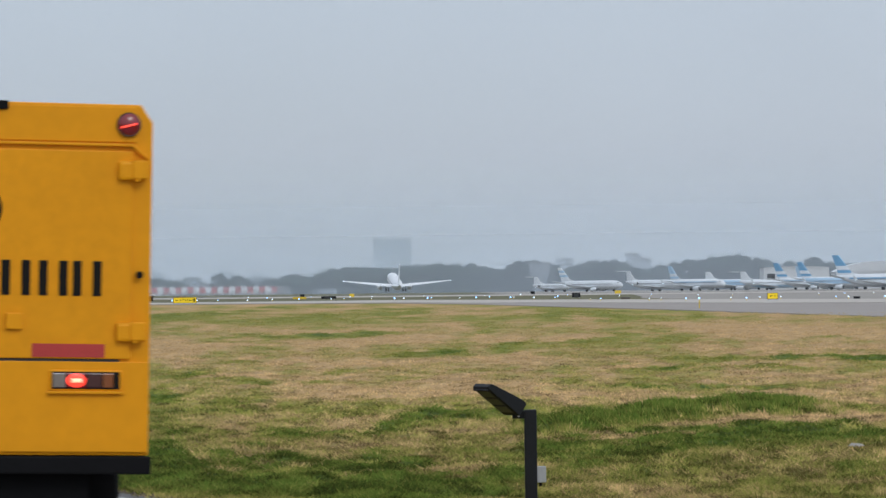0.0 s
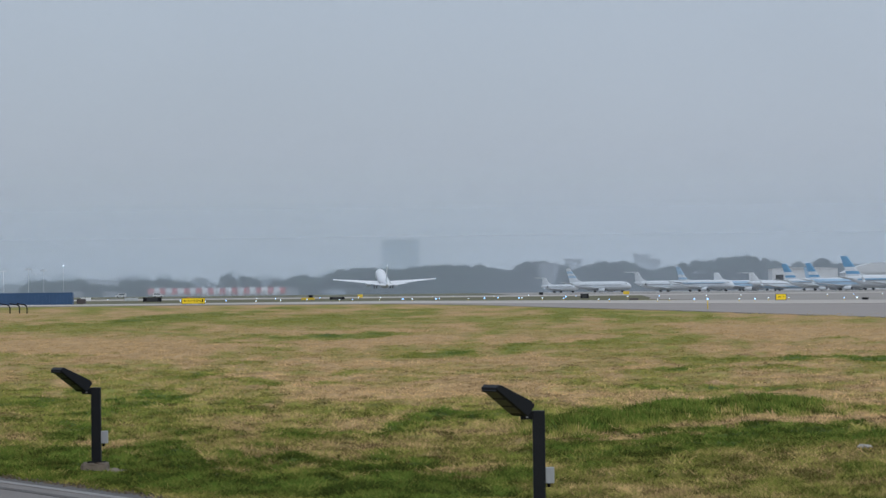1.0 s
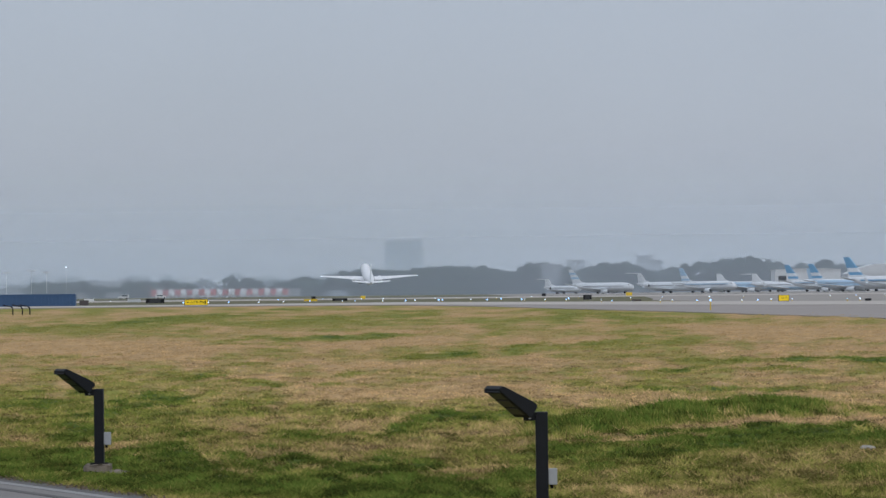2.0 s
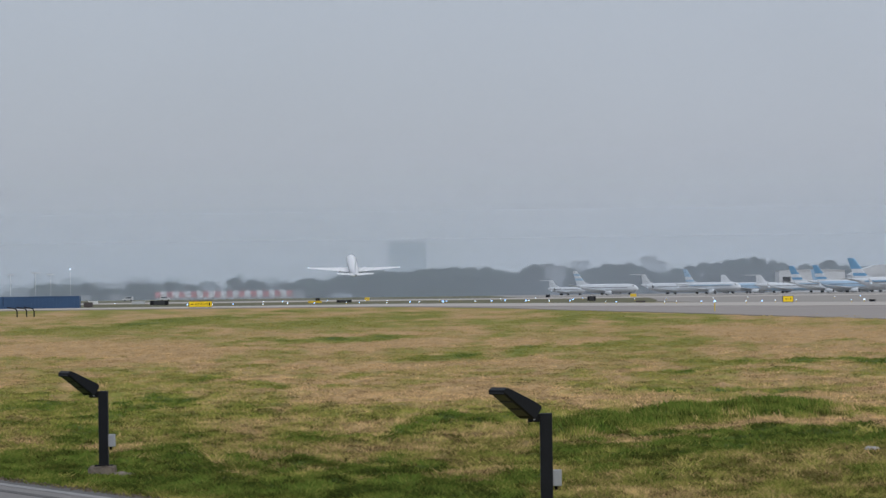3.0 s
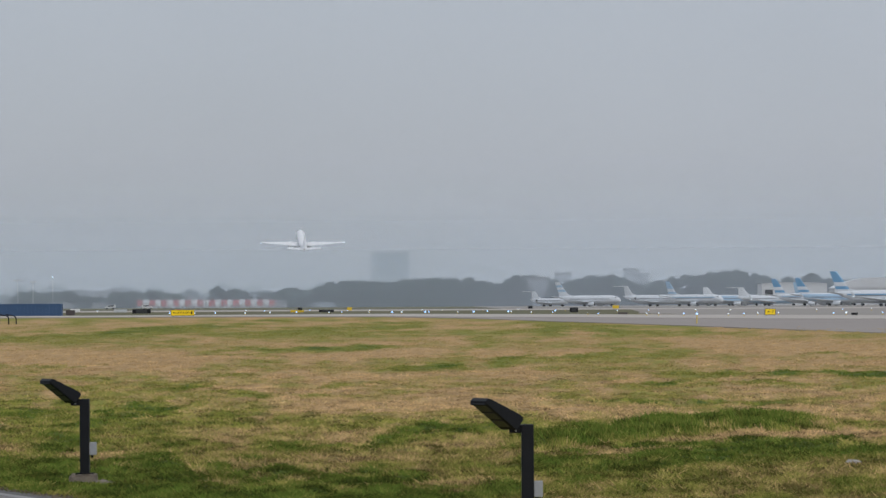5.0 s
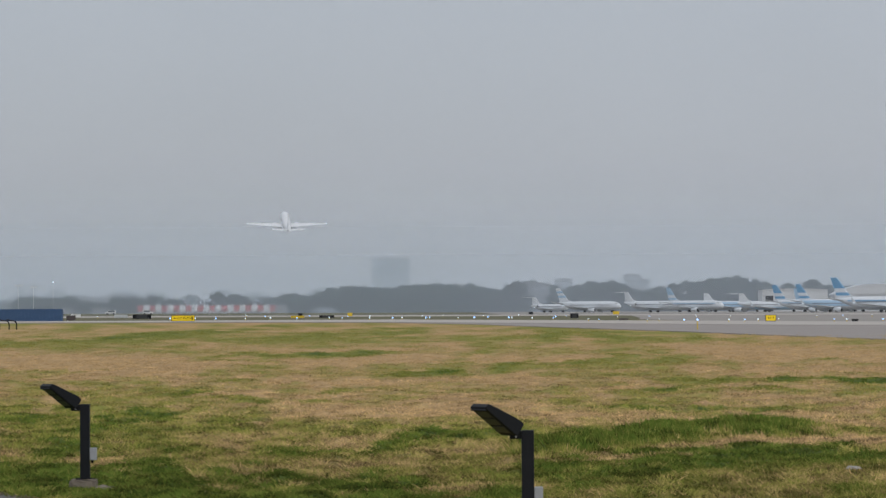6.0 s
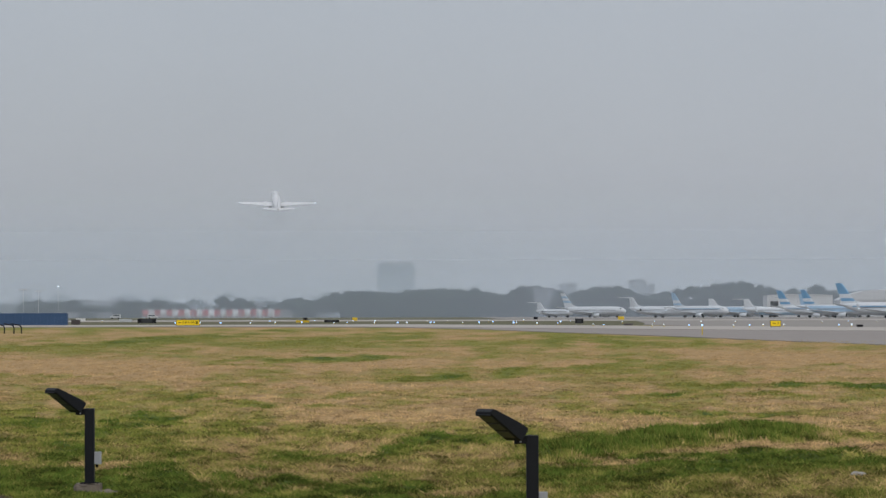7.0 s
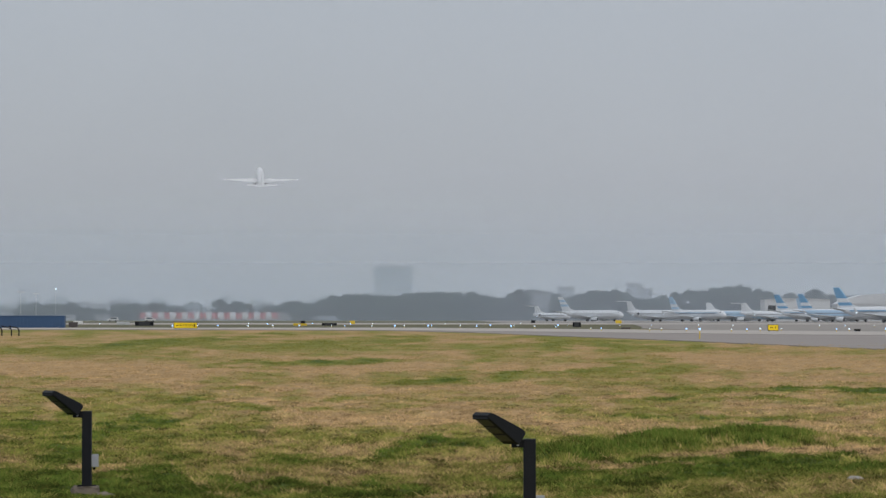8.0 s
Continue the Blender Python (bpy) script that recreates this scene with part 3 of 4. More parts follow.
# ---- the armoured truck ----
def armoured_truck():
    """Heads along +y; its origin lies on the road below the rear right corner."""
    ob = base("armoured_truck", pose(-1.8, 24, 0), "yellow armoured cash truck with black lettering driving off", "truck")
    W, L, B, T = 2.1, 5.6, 0.685, 2.85
    sect = ((0, B), (0, T - 0.11), (-0.075, T), (-W + 0.075, T), (-W, T - 0.11), (-W, B))
    part("body", prism(sect, 0, L, bevel=0.012, axis="y"), M["yellow"], ob)
    part("bumper", boxed(-W - 0.01, 0.01, -0.06, 0.14, 0.572, 0.68, bevel=0.012), M["rubber"], ob, "black rear step bumper")
    part("underframe", boxed(-W + 0.35, -0.35, 0.1, L - 0.2, 0.40, 0.68), M["rubber"], ob)
    part("top_panel", boxed(-W + 0.03, -0.10, -0.012, 0.01, T - 0.235, T - 0.02, bevel=0.004), M["yellow"], ob)
    part("drip_rail", boxed(-W + 0.03, -0.13, -0.03, 0.01, T - 0.262, T - 0.243, bevel=0.006), M["yellow"], ob, "yellow folded drip rail")
    rail = part("drip_rail", boxed(-0.07, 0.07, -0.03, 0.01, -0.009, 0.009, bevel=0.006), M["yellow"], ob)
    rail.matrix_basis = pose(-0.085, 0, T - 0.29, 0, 40, 0)
    for x0, x1 in ((-W + 0.12, -W / 2 - 0.005), (-W / 2 + 0.005, -0.125)):
        part("rear_door", boxed(x0, x1, -0.022, 0.01, 1.279, T - 0.29, bevel=0.008), M["yellow_door"], ob)
    part("lower_panel", boxed(-W + 0.012, -0.012, -0.016, 0.01, 0.705, 1.262, bevel=0.006), M["yellow"], ob)
    part("seam", boxed(-W + 0.02, -0.19, -0.006, 0.004, 1.255, 1.285), M["dark"], ob, "dark shut line below the doors")
    for z in (2.44, 1.445):
        for s in (0, 1):
            h = part("hinge", boxed(-0.105, 0.075, -0.055, 0.0, -0.06, 0.06, bevel=0.022), M["yellow"], ob, "rounded heavy door hinge")
            h.matrix_basis = pose(-0.115 if not s else -W + 0.115, -0.012, z)
            part("hinge_pin", rod(bmesh.new(), (0.012, -0.05, -0.066), (0.012, -0.05, 0.066), 0.017, n=10), M["yellow_door"], h)
            part("leaf", boxed(-0.02, 0.075, -0.068, -0.035, -0.05, 0.063, bevel=0.008), M["yellow"], h)
    for x in (-0.155, -W + 0.155):
        lamp = part("marker_lamp", rod(bmesh.new(), (x, 0.0, T - 0.125), (x, -0.035, T - 0.125), 0.078, 0.074, n=28), M["lens_dark"], ob, "round red marker lamp")
        bm = bmesh.new()
        bmesh.ops.create_uvsphere(bm, u_segments=24, v_segments=10, radius=0.068, matrix=pose(x, -0.03, T - 0.125) @ Matrix.Diagonal((1, 0.45, 1, 1)))
        part("lens", bm, M["lens_red"], lamp, smooth=True)
        part("filament", boxed(-0.05, 0.055, -0.006, 0.006, -0.006, 0.006, bevel=0.005), M["brake"], lamp, "glowing red streak in the lens").matrix_basis = pose(x - 0.01, -0.064, T - 0.135, 0, -14, 0)
    for x in (-0.40, -W + 0.40):
        cl = part("tail_lamp_cluster", boxed(x - 0.225, x + 0.225, -0.03, 0.005, 1.081, 1.211, bevel=0.01), M["yellow"], ob, "recessed tail lamp cluster")
        part("recess", boxed(x - 0.21, x + 0.21, -0.034, -0.02, 1.094, 1.199), M["mark"], cl)
        for c0, c1, k in ((-0.205, -0.125, "lens_clear"), (-0.12, 0.0, "lens_red"), (0.005, 0.10, "lens_dark"), (0.105, 0.17, "lens_amber")):
            part("lens", boxed(x + c0, x + c1, -0.042, -0.03, 1.102, 1.191, bevel=0.006), M[k], cl)
        bm = bmesh.new()
        bmesh.ops.create_uvsphere(bm, u_segments=20, v_segments=8, radius=0.055, matrix=pose(x - 0.06, -0.04, 1.146) @ Matrix.Diagonal((1.15, 0.2, 0.8, 1)))
        part("lit_lamp", bm, M["brake"], cl, "lit red tail lamp", smooth=True)
        part("bulb", rod(bmesh.new(), (x - 0.09, -0.054, 1.146), (x - 0.03, -0.054, 1.146), 0.012, n=8), M["brake_core"], cl)
        part("sill", boxed(x - 0.235, x + 0.235, -0.045, 0.0, 1.064, 1.081, bevel=0.004), M["yellow"], cl)
    for x0, x1 in ((-0.735, -0.285), (-W + 0.285, -W + 0.735)):
        part("reflective_tape", boxed(x0, x1, -0.027, -0.018, 1.288, 1.37), M["redmark"], ob, "red reflective strip")
    part("door_latch", boxed(-0.90, -0.80, -0.05, -0.015, 1.455, 1.555, bevel=0.008), M["yellow"], ob)
    part("lock_button", rod(bmesh.new(), (-0.075, -0.045, 1.80), (-0.075, -0.01, 1.80), 0.022, n=14), M["mark"], ob, "round black lock button")
    part("roof_hinge", boxed(-0.97, -0.90, -0.03, 0.02, T - 0.05, T + 0.005, bevel=0.008), M["rubber"], ob)
    # lettering of a company name as plain blocks, and a dark emblem above it
    for x0 in (-1.86, -1.64, -1.41, -1.20, -1.04, -0.84, -0.61, -0.40):
        for dx in (-0.062, 0.062):
            part("lettering_bar", boxed(x0 + dx - 0.027, x0 + dx + 0.027, -0.0285, -0.019, 1.665, 1.88, bevel=0.004), M["mark"], ob, "black upright lettering bar")
    part("emblem", rod(bmesh.new(), (-1.09, -0.0285, 2.19), (-1.09, -0.018, 2.19), 0.16, n=32), M["mark"], ob, "round black emblem")
    for x in (-0.20, -W + 0.20):
        for y in (1.1, 4.5):
            wheel = new("wheel")
            wheel.parent, wheel.matrix_basis = ob, pose(x, y, 0.43)
            ring = []
            for r, hw in ((0.22, 0.13), (0.38, 0.14), (0.43, 0.11), (0.43, -0.11), (0.38, -0.14), (0.22, -0.13)):
                ring.append([(hw, r * math.cos(a * math.pi / 16), r * math.sin(a * math.pi / 16)) for a in range(32)])
            part("tyre", loft(ring, close=False), M["rubber"], wheel)
            part("rim", rod(bmesh.new(), (-0.10, 0, 0), (0.10, 0, 0), 0.225, n=24), M["steel"], wheel)
    part("mud_flap", boxed(-0.62, -0.32, 0.5, 0.53, 0.16, 0.62, bevel=0.005), M["rubber"], ob)
    part("mud_flap", boxed(-W + 0.32, -W + 0.62, 0.5, 0.53, 0.16, 0.62, bevel=0.005), M["rubber"], ob)
    return ob


truck = armoured_truck()


# ---- aircraft ----
def tube(length, radius, tail_up=0.75, nose=0.16, n=20):
    """A fuselage along x, nose at +length/2."""
    rings = []
    for u in (0.0, 0.02, 0.06, 0.12, 0.2, 0.28, 0.36, 0.5, 0.7, 1 - nose, 1 - nose * 0.6, 1 - nose * 0.3, 1 - nose * 0.1, 1.0):
        x = (u - 0.5) * length
        if u < 0.36:
            k = max(0.08, math.sin(u / 0.36 * math.pi / 2) ** 0.8)
            dz = radius * tail_up * (1 - k)
        elif u > 1 - nose:
            k = max(0.06, math.sqrt(max(0, 1 - ((u - 1 + nose) / nose) ** 2)))
            dz = -radius * 0.25 * (1 - k)
        else:
            k, dz = 1.0, 0.0
        rings.append([(x, radius * k * math.cos(a * 2 * math.pi / n), dz + radius * k * math.sin(a * 2 * math.pi / n)) for a in range(n)])
    return loft(rings)


def airliner(m, label, length=35, span=34, radius=1.9, fin=6.6, tail="white", stripe=None, t_tail=False, belly="white", gear=True, band=None, engines="wing", group="", coat="white", winglets=True, rise=0.046, line=None, bands=((0.5, 1.0), (0.17, 0.31))):
    """A jet along +x, its origin on the ground under the middle."""
    ob = base("airliner", m, label, "aircraft", group)
    zc = radius + 0.95
    bm = tube(length, radius)
    bmesh.ops.translate(bm, verts=bm.verts, vec=(0, 0, zc))
    for f in bm.faces:
        c = f.calc_center_median()
        f.material_index = 1 if c.z < zc - radius * 0.35 else (2 if band and abs(c.z - zc) < radius * 0.75 and c.x < length * 0.42 else 0)
        f.smooth = True
    body = part("fuselage", bm, [M[coat], M[belly], M[band or coat]], ob)
    bm = boxed(length / 2 - 2.9, length / 2 - 1.9, -radius * 0.62, radius * 0.62, zc + radius * 0.30, zc + radius * 0.58, bevel=0.1)
    part("windscreen", bm, M["pane"], body, "dark cockpit windscreen")
    for s in (1, -1):
        part("window_row", boxed(-length * 0.28, length * 0.36, s * (radius - 0.03) - 0.04, s * (radius - 0.03) + 0.04, zc + 0.30, zc + 0.56), M["hazed_pane"], body)
        part("wing", blade((3.8, s * radius * 0.7, zc - radius * 0.62), (3.8 - span * 0.26, s * span / 2, zc - radius * 0.62 + span * rise), 6.8, 1.5, 0.11), M[coat], ob)
        if line:
            part("cheatline", boxed(-length * 0.36, length * 0.40, s * (radius - 0.10) - 0.10, s * (radius - 0.10) + 0.10, zc + 0.62, zc + 1.05), M[line], body, "blue painted line along the fuselage")
        tip = Vector((3.8 - span * 0.26, s * span / 2, zc - radius * 0.62 + span * rise))
        if winglets:
            part("winglet", blade(tip, tip + Vector((-1.3, s * 0.35, 1.6)), 1.3, 0.6, 0.1), M[coat], ob)
        tz = zc + (radius * 0.45 if not t_tail else radius * 0.8 + fin * 0.93)
        tx = -length / 2 + (3.9 if not t_tail else 1.0)
        part("tailplane", blade((tx, s * (0.4 if not t_tail else 0.05), tz), (tx - 3.4, s * span * (0.15 if t_tail else 0.2), tz + (0.9 if not t_tail else 0.1)), 3.9, 1.5, 0.1), M[coat], ob)
        if engines == "wing":
            ex, ey, ez, er = 4.6, s * 4.9, zc - radius * 0.62 - 0.75, 0.95
        else:
            ex, ey, ez, er = -length * 0.27, s * (radius + 0.95), zc + 0.5, 0.75
        ring = [[(ex + dx, ey + r * math.cos(a * math.pi / 8), ez + r * math.sin(a * math.pi / 8)) for a in range(16)] for dx, r in ((-3.2, er * 0.45), (-2.4, er * 0.75), (-1.0, er), (0.2, er * 1.02), (0.6, er * 0.9))]
        eng = part("engine", loft(ring), M[coat if engines == "wing" else "belly"], ob, smooth=True)
        part("intake", rod(bmesh.new(), (ex + 0.5, ey, ez), (ex + 0.64, ey, ez), er * 0.8, n=16), M["dark"], eng)
        part("pylon", boxed(ex - 3.0, ex - 0.6, min(ey, ey - s * (0.15 if engines == "wing" else 1.0)), max(ey, ey + s * 0.12), ez + (er * 0.5 if engines == "wing" else -0.15), ez + (er + 0.35 if engines == "wing" else 0.2)), M["belly"], eng)
        part("tip_light", rod(bmesh.new(), (tip.x - 0.9, tip.y - 0.12, tip.z), (tip.x - 0.9, tip.y + 0.12, tip.z), 0.14, n=8), M["glow"], ob, "lit wing tip light")
    zf = zc + radius * 0.75
    xf = -length / 2 + 6.6
    lean = fin * 0.83
    fn = part("fin", blade((xf, 0, zf - 0.3), (xf - lean, 0, zf + fin), 5.6, 2.3, 0.1), M[tail], ob)
    part("fin_fillet", blade((xf + 3.6, 0, zf - 0.35), (xf - 0.9, 0, zf + 1.2), 5.5, 2.5, 0.06), M[coat], ob)
    if stripe:
        for u0, u1 in bands:
            part("fin_band", blade((xf - lean * u0 + 0.06, 0, zf - 0.3 + (fin + 0.3) * u0), (xf - lean * u1 + 0.06, 0, zf - 0.3 + (fin + 0.32) * u1), 5.72 - 3.3 * u0, 5.72 - 3.3 * u1, 0.125), M[stripe], fn, "blue painted fin band")
    if gear:
        for x, y in ((length * 0.36, 0.0), (-1.2, 2.85), (-1.2, -2.85)):
            leg = part("landing_gear", rod(bmesh.new(), (x, y, 0.4), (x, y, zc - radius * 0.6), 0.14, n=8), M["steel"], ob)
            for dy in (-0.42, 0.42):
                part("wheel", rod(bmesh.new(), (x, y + dy - 0.17, 0.52), (x, y + dy + 0.17, 0.52), 0.52, n=18), M["rubber"], leg, "black aircraft tyre")
    return ob


flyer = airliner(pose(-15.7, 1300, 0), "white twin-jet airliner climbing away after take-off", span=35.8, tail="bright", belly="bright", coat="bright", winglets=False, rise=0.07)

PARK = "airliners parked on the apron"


def parked(x, y, heading, label, **k):
    k["fin"] = k.get("fin", 6.6) * 0.93
    k["radius"] = k.get("radius", 1.9) * 1.08
    return airliner(pose(x * 0.9, y * 0.9, 0.09, 0, 0, heading), label, group=PARK, **k)


parked(80.9, 2110, -28, "parked white airliner with a pale blue striped fin", tail="white", stripe="pale_blue", bands=((0.36, 0.5), (0.66, 0.8)), belly="belly", fin=7.6, length=34, radius=2.05)
parked(62.4, 2230, -38, "small white twin-jet with a high tail, parked", length=24, span=20, radius=1.5, fin=4.4, t_tail=True, engines="rear")
parked(111.5, 2010, -40, "parked white airliner with a high tail and rear engines", length=38, span=28, radius=2.0, fin=5.2, t_tail=True, engines="rear")
parked(128.5, 1960, -44, "parked airliner with a sky-blue fin", tail="white", stripe="pale_blue", belly="belly", fin=7.0, length=33, radius=2.0, line="pale_blue")
parked(152, 2015, -20, "parked airliner with a pale blue fuselage band", tail="white", band="pale_blue", belly="belly", fin=4.5, length=31)
parked(161.8, 1910, -24, "parked white jet with a high tail and blue titles", length=31, span=26, radius=1.7, fin=4.4, t_tail=True, engines="rear", belly="pale_blue")
parked(172.8, 1815, -34, "parked white airliner with a blue fin and white band", tail="white", stripe="sky_blue", belly="belly", fin=7.2, radius=2.0, line="pale_blue")
parked(179.4, 1765, -34, "parked white airliner with a broad blue fin", tail="white", stripe="sky_blue", belly="belly", fin=7.2, radius=2.0, band="pale_blue")
parked(190, 1900, -34, "parked airliner with a pale blue fin behind the others", tail="pale_blue", belly="belly", fin=6.2, band="pale_blue")
parked(169, 1470, -26, "large parked airliner with a tall blue fin and white band", tail="white", stripe="sky_blue", belly="belly", fin=7.6, radius=2.1, line="sky_blue", length=38)


# ---- signs, boxes and lights on the airfield ----
def text_mesh(words, size, material, name, parent):
    cu = bpy.data.curves.new(name, "FONT")
    cu.body, cu.size, cu.extrude, cu.align_x, cu.align_y = words, size, 0.006, "CENTER", "CENTER"
    tmp = bpy.data.objects.new(name, cu)
    scene.collection.objects.link(tmp)
    me = bpy.data.meshes.new_from_object(tmp.evaluated_get(bpy.context.evaluated_depsgraph_get()))
    bpy.data.objects.remove(tmp)
    me.materials.clear()
    me.materials.append(material)
    ob = new(name, me)
    ob.parent = parent
    return ob


def airfield_sign(x, y, z, w, h, words, label):
    ob = base("airfield_sign", pose(x, y, z), label, "sign", "signs beside the taxiway")
    part("housing", boxed(-w / 2 - 0.05, w / 2 + 0.05, 0.0, 0.25, 0.14, 0.24 + h, bevel=0.02), M["black"], ob, "black sign housing")
    part("face", boxed(-w / 2, w / 2, -0.02, 0.01, 0.19, 0.19 + h, bevel=0.005), M["sign_yellow"], ob, "yellow lit sign face")
    for s in (-0.4, 0.4):
        part("foot", rod(bmesh.new(), (w * s, 0.12, 0), (w * s, 0.12, 0.16), 0.05, n=8), M["steel"], ob)
    pitch = w / (len(words) + 2.2)
    x0 = -w / 2 + pitch * 0.6
    arrow = prism(((0, 0), (0.45, 0.30), (0.45, 0.10), (1.2, 0.10), (1.2, -0.10), (0.45, -0.10), (0.45, -0.30)), -0.03, -0.022, axis="y")
    bmesh.ops.transform(arrow, matrix=pose(x0, 0, 0.19 + h / 2) @ Matrix.Diagonal((pitch * 0.9, 1, h * 0.5, 1)), verts=arrow.verts)
    part("arrow", arrow, M["mark"], ob, "black painted arrow")
    for k, ch in enumerate(words):
        if ch == "#":
            part("lettering_bar", boxed(x0 + pitch * (k + 1.55), x0 + pitch * (k + 2.05), -0.03, -0.022, 0.19 + h * 0.2, 0.19 + h * 0.8), M["mark"], ob)
        elif ch != " ":
            t = text_mesh(ch, min(h * 0.62, pitch * 1.4), M["mark"], "letter", ob)
            t.matrix_basis = pose(x0 + pitch * (k + 1.85), -0.028, 0.19 + h / 2, 90, 0, 0)
    return ob


airfield_sign(-36.3, 548, 0.09, 3.2, 0.74, "APRON#", "yellow airfield sign with black arrow and lettering")
airfield_sign(38.2, 450, 0.08, 1.15, 0.62, "F", "small yellow airfield sign with a black arrow")


def back_of_sign(x, y, w, h, turn=0):
    ob = base("sign_back", pose(x, y, 0.05, 0, 0, turn), "dark back of an airfield sign box", "sign box", "sign boxes beside the taxiway")
    part("housing", boxed(-w / 2, w / 2, 0, 0.3, 0.12, 0.12 + h, bevel=0.03), M["black"], ob)
    for s in (-0.38, 0.38):
        part("foot", rod(bmesh.new(), (w * s, 0.15, 0), (w * s, 0.15, 0.14), 0.05, n=8), M["steel"], ob)
    part("hatch", boxed(-w * 0.3, w * 0.3, -0.012, 0.01, 0.2, 0.05 + h, bevel=0.004), M["dark"], ob)
    return ob


back_of_sign(-58, 755, 3.6, 0.85)
back_of_sign(22.7, 660, 1.4, 0.8)
back_of_sign(-22.8, 779, 3.0, 0.5)


def edge_light(x, y, blue, size=1.0, tall=0.28):
    ob = base("edge_light", pose(x, y, 0.05), "lit blue taxiway edge light" if blue else "lit white runway edge light", "airfield light", "airfield edge lights")
    part("stake", rod(bmesh.new(), (0, 0, 0), (0, 0, tall), 0.04, n=8), M["yellow_paint"], ob)
    bm = bmesh.new()
    bmesh.ops.create_uvsphere(bm, u_segments=10, v_segments=6, radius=0.10 * size, matrix=pose(0, 0, tall + 0.06))
    part("lens", bm, M["glow_blue" if blue else "glow"], ob, smooth=True)
    return ob


rl = random.Random(11)
for k in range(30):
    x, y = -46 + 4.4 * k + rl.uniform(-1.6, 1.6), 665 + rl.uniform(-35, 25)
    near = 1 - 0.28 * min(1, max(0, (x - 12) / 16))
    edge_light(x * near, y * near, k % 5 in (0, 2), rl.uniform(0.7, 1.2) * near)
for k in range(34):
    x, y = -95 + 8.2 * k + rl.uniform(-3, 3), 900 + rl.uniform(-70, 60)
    near = 1 - 0.26 * min(1, max(0, (x - 18) / 22))
    edge_light(x * near, y * near, rl.random() < 0.3, rl.uniform(0.6, 1.15) * near)
edge_light(20.2, 306, True, 0.75, 0.72)
for x, y in ((20.7, 700), (11.2, 640), (5.7, 660), (-2.5, 650), (-8.1, 655)):
    edge_light(x, y, True, 1.35)


def marker_box(x, y, w, h, d, material, label):
    """A low airfield cabinet on two skids, with a lid and a door."""
    ob = base("airfield_cabinet", pose(x, y, 0.09), label, "cabinet", "cabinets on the airfield")
    part("body", boxed(-w / 2, w / 2, 0, d, 0.06, h, bevel=0.03), M[material], ob)
    part("lid", boxed(-w / 2 - 0.04, w / 2 + 0.04, -0.04, d + 0.04, h, h + 0.06, bevel=0.02), M[material], ob)
    part("door", boxed(-w * 0.35, w * 0.35, -0.015, 0.01, 0.12, h - 0.06, bevel=0.005), M[material], ob)
    for sx in (-0.35, 0.35):
        part("skid", boxed(w * sx - 0.06, w * sx + 0.06, -0.02, d + 0.02, 0, 0.07), M["steel"], ob)
    return ob


for x, y, w, h, k, label in ((-62.3, 655, 1.5, 0.85, "brown", "brown low equipment box beside the blue container"), (-28.9, 786, 2.7, 0.45, "yellow_paint", "long low yellow marker board"),
                             (-37.0, 1026, 1.1, 0.8, "black", "dark airfield equipment cabinet"), (-23.5, 1008, 1.25, 0.85, "yellow_paint", "yellow airfield equipment cabinet"),
                             (27.5, 1185, 1.3, 0.8, "black", "dark airfield equipment cabinet"), (25.3, 538, 1.3, 0.25, "brown", "flat dark cable pit cover"),
                             (48.5, 455, 0.7, 0.26, "black", "flat black airfield light housing"), (-74, 900, 3.0, 0.7, "belly", "pale grey low barrier block"),
                             (49.2, 1090, 1.7, 0.9, "yellow_paint", "yellow airfield equipment cabinet"), (-92, 980, 2.4, 0.8, "bar_white", "white low barrier block"), (-61.0, 905, 1.1, 0.6, "bar_red", "red low barrier block")):
    marker_box(x, y, w, h, 0.6, k, label)


def pickup(x, y, turn, material, label):
    ob = base("service_van", pose(x, y, 0.09, 0, 0, turn), label, "van", "service vehicles")
    side = ((-2.3, 0.45), (-2.3, 1.85), (-2.1, 2.05), (0.75, 2.05), (1.5, 1.25), (2.3, 1.05), (2.35, 0.45))
    part("body", prism(side, -0.9, 0.9, bevel=0.05, axis="y"), M[material], ob)
    for s in (-1, 1):
        part("side_window", prism(((-1.9, 1.25), (-1.9, 1.8), (0.6, 1.8), (1.1, 1.25)), s * 0.91 - 0.02, s * 0.91 + 0.02, axis="y"), M["pane"], ob)
        for wx in (-1.45, 1.4):
            part("wheel", rod(bmesh.new(), (wx, s * 0.72, 0.34), (wx, s * 0.94, 0.34), 0.34, n=16), M["rubber"], ob)
    return ob


pickup(-128, 1700, 8, "van", "pale grey service van beyond the runway")
pickup(-146, 1720, 175, "van", "pale grey service van beyond the runway")


def stone(x, y, r, seed, coat="stone"):
    rnd = random.Random(seed)
    bm = bmesh.new()
    bmesh.ops.create_icosphere(bm, subdivisions=2, radius=r, matrix=Matrix.Diagonal((1.5, 1.0, 0.55, 1)))
    for v in bm.verts:
        v.co *= 1 + rnd.gauss(0, 0.10)
    ob = link("stone", bm, M[coat])
    ob.matrix_basis = pose(x, y, height(x, y) + r * 0.15, 0, 0, rnd.uniform(0, 180))
    return tagged(ob, "pale rough stone lying in the grass" if coat == "stone" else "brown lump of rubble beside a lamp footing", "stone", "stones in the grass")


stone(4.12, 38.9, 0.055, 1)
stone(4.20, 38.85, 0.035, 2)
for k, (x, y, q) in enumerate(((-3.27, 37.58, 0.05), (-3.19, 37.62, 0.035), (-3.24, 37.45, 0.03), (-3.12, 37.5, 0.022))):
    stone(x, y, q, 20 + k, "plinth")
stone(1.79, 36.96, 0.04, 3)


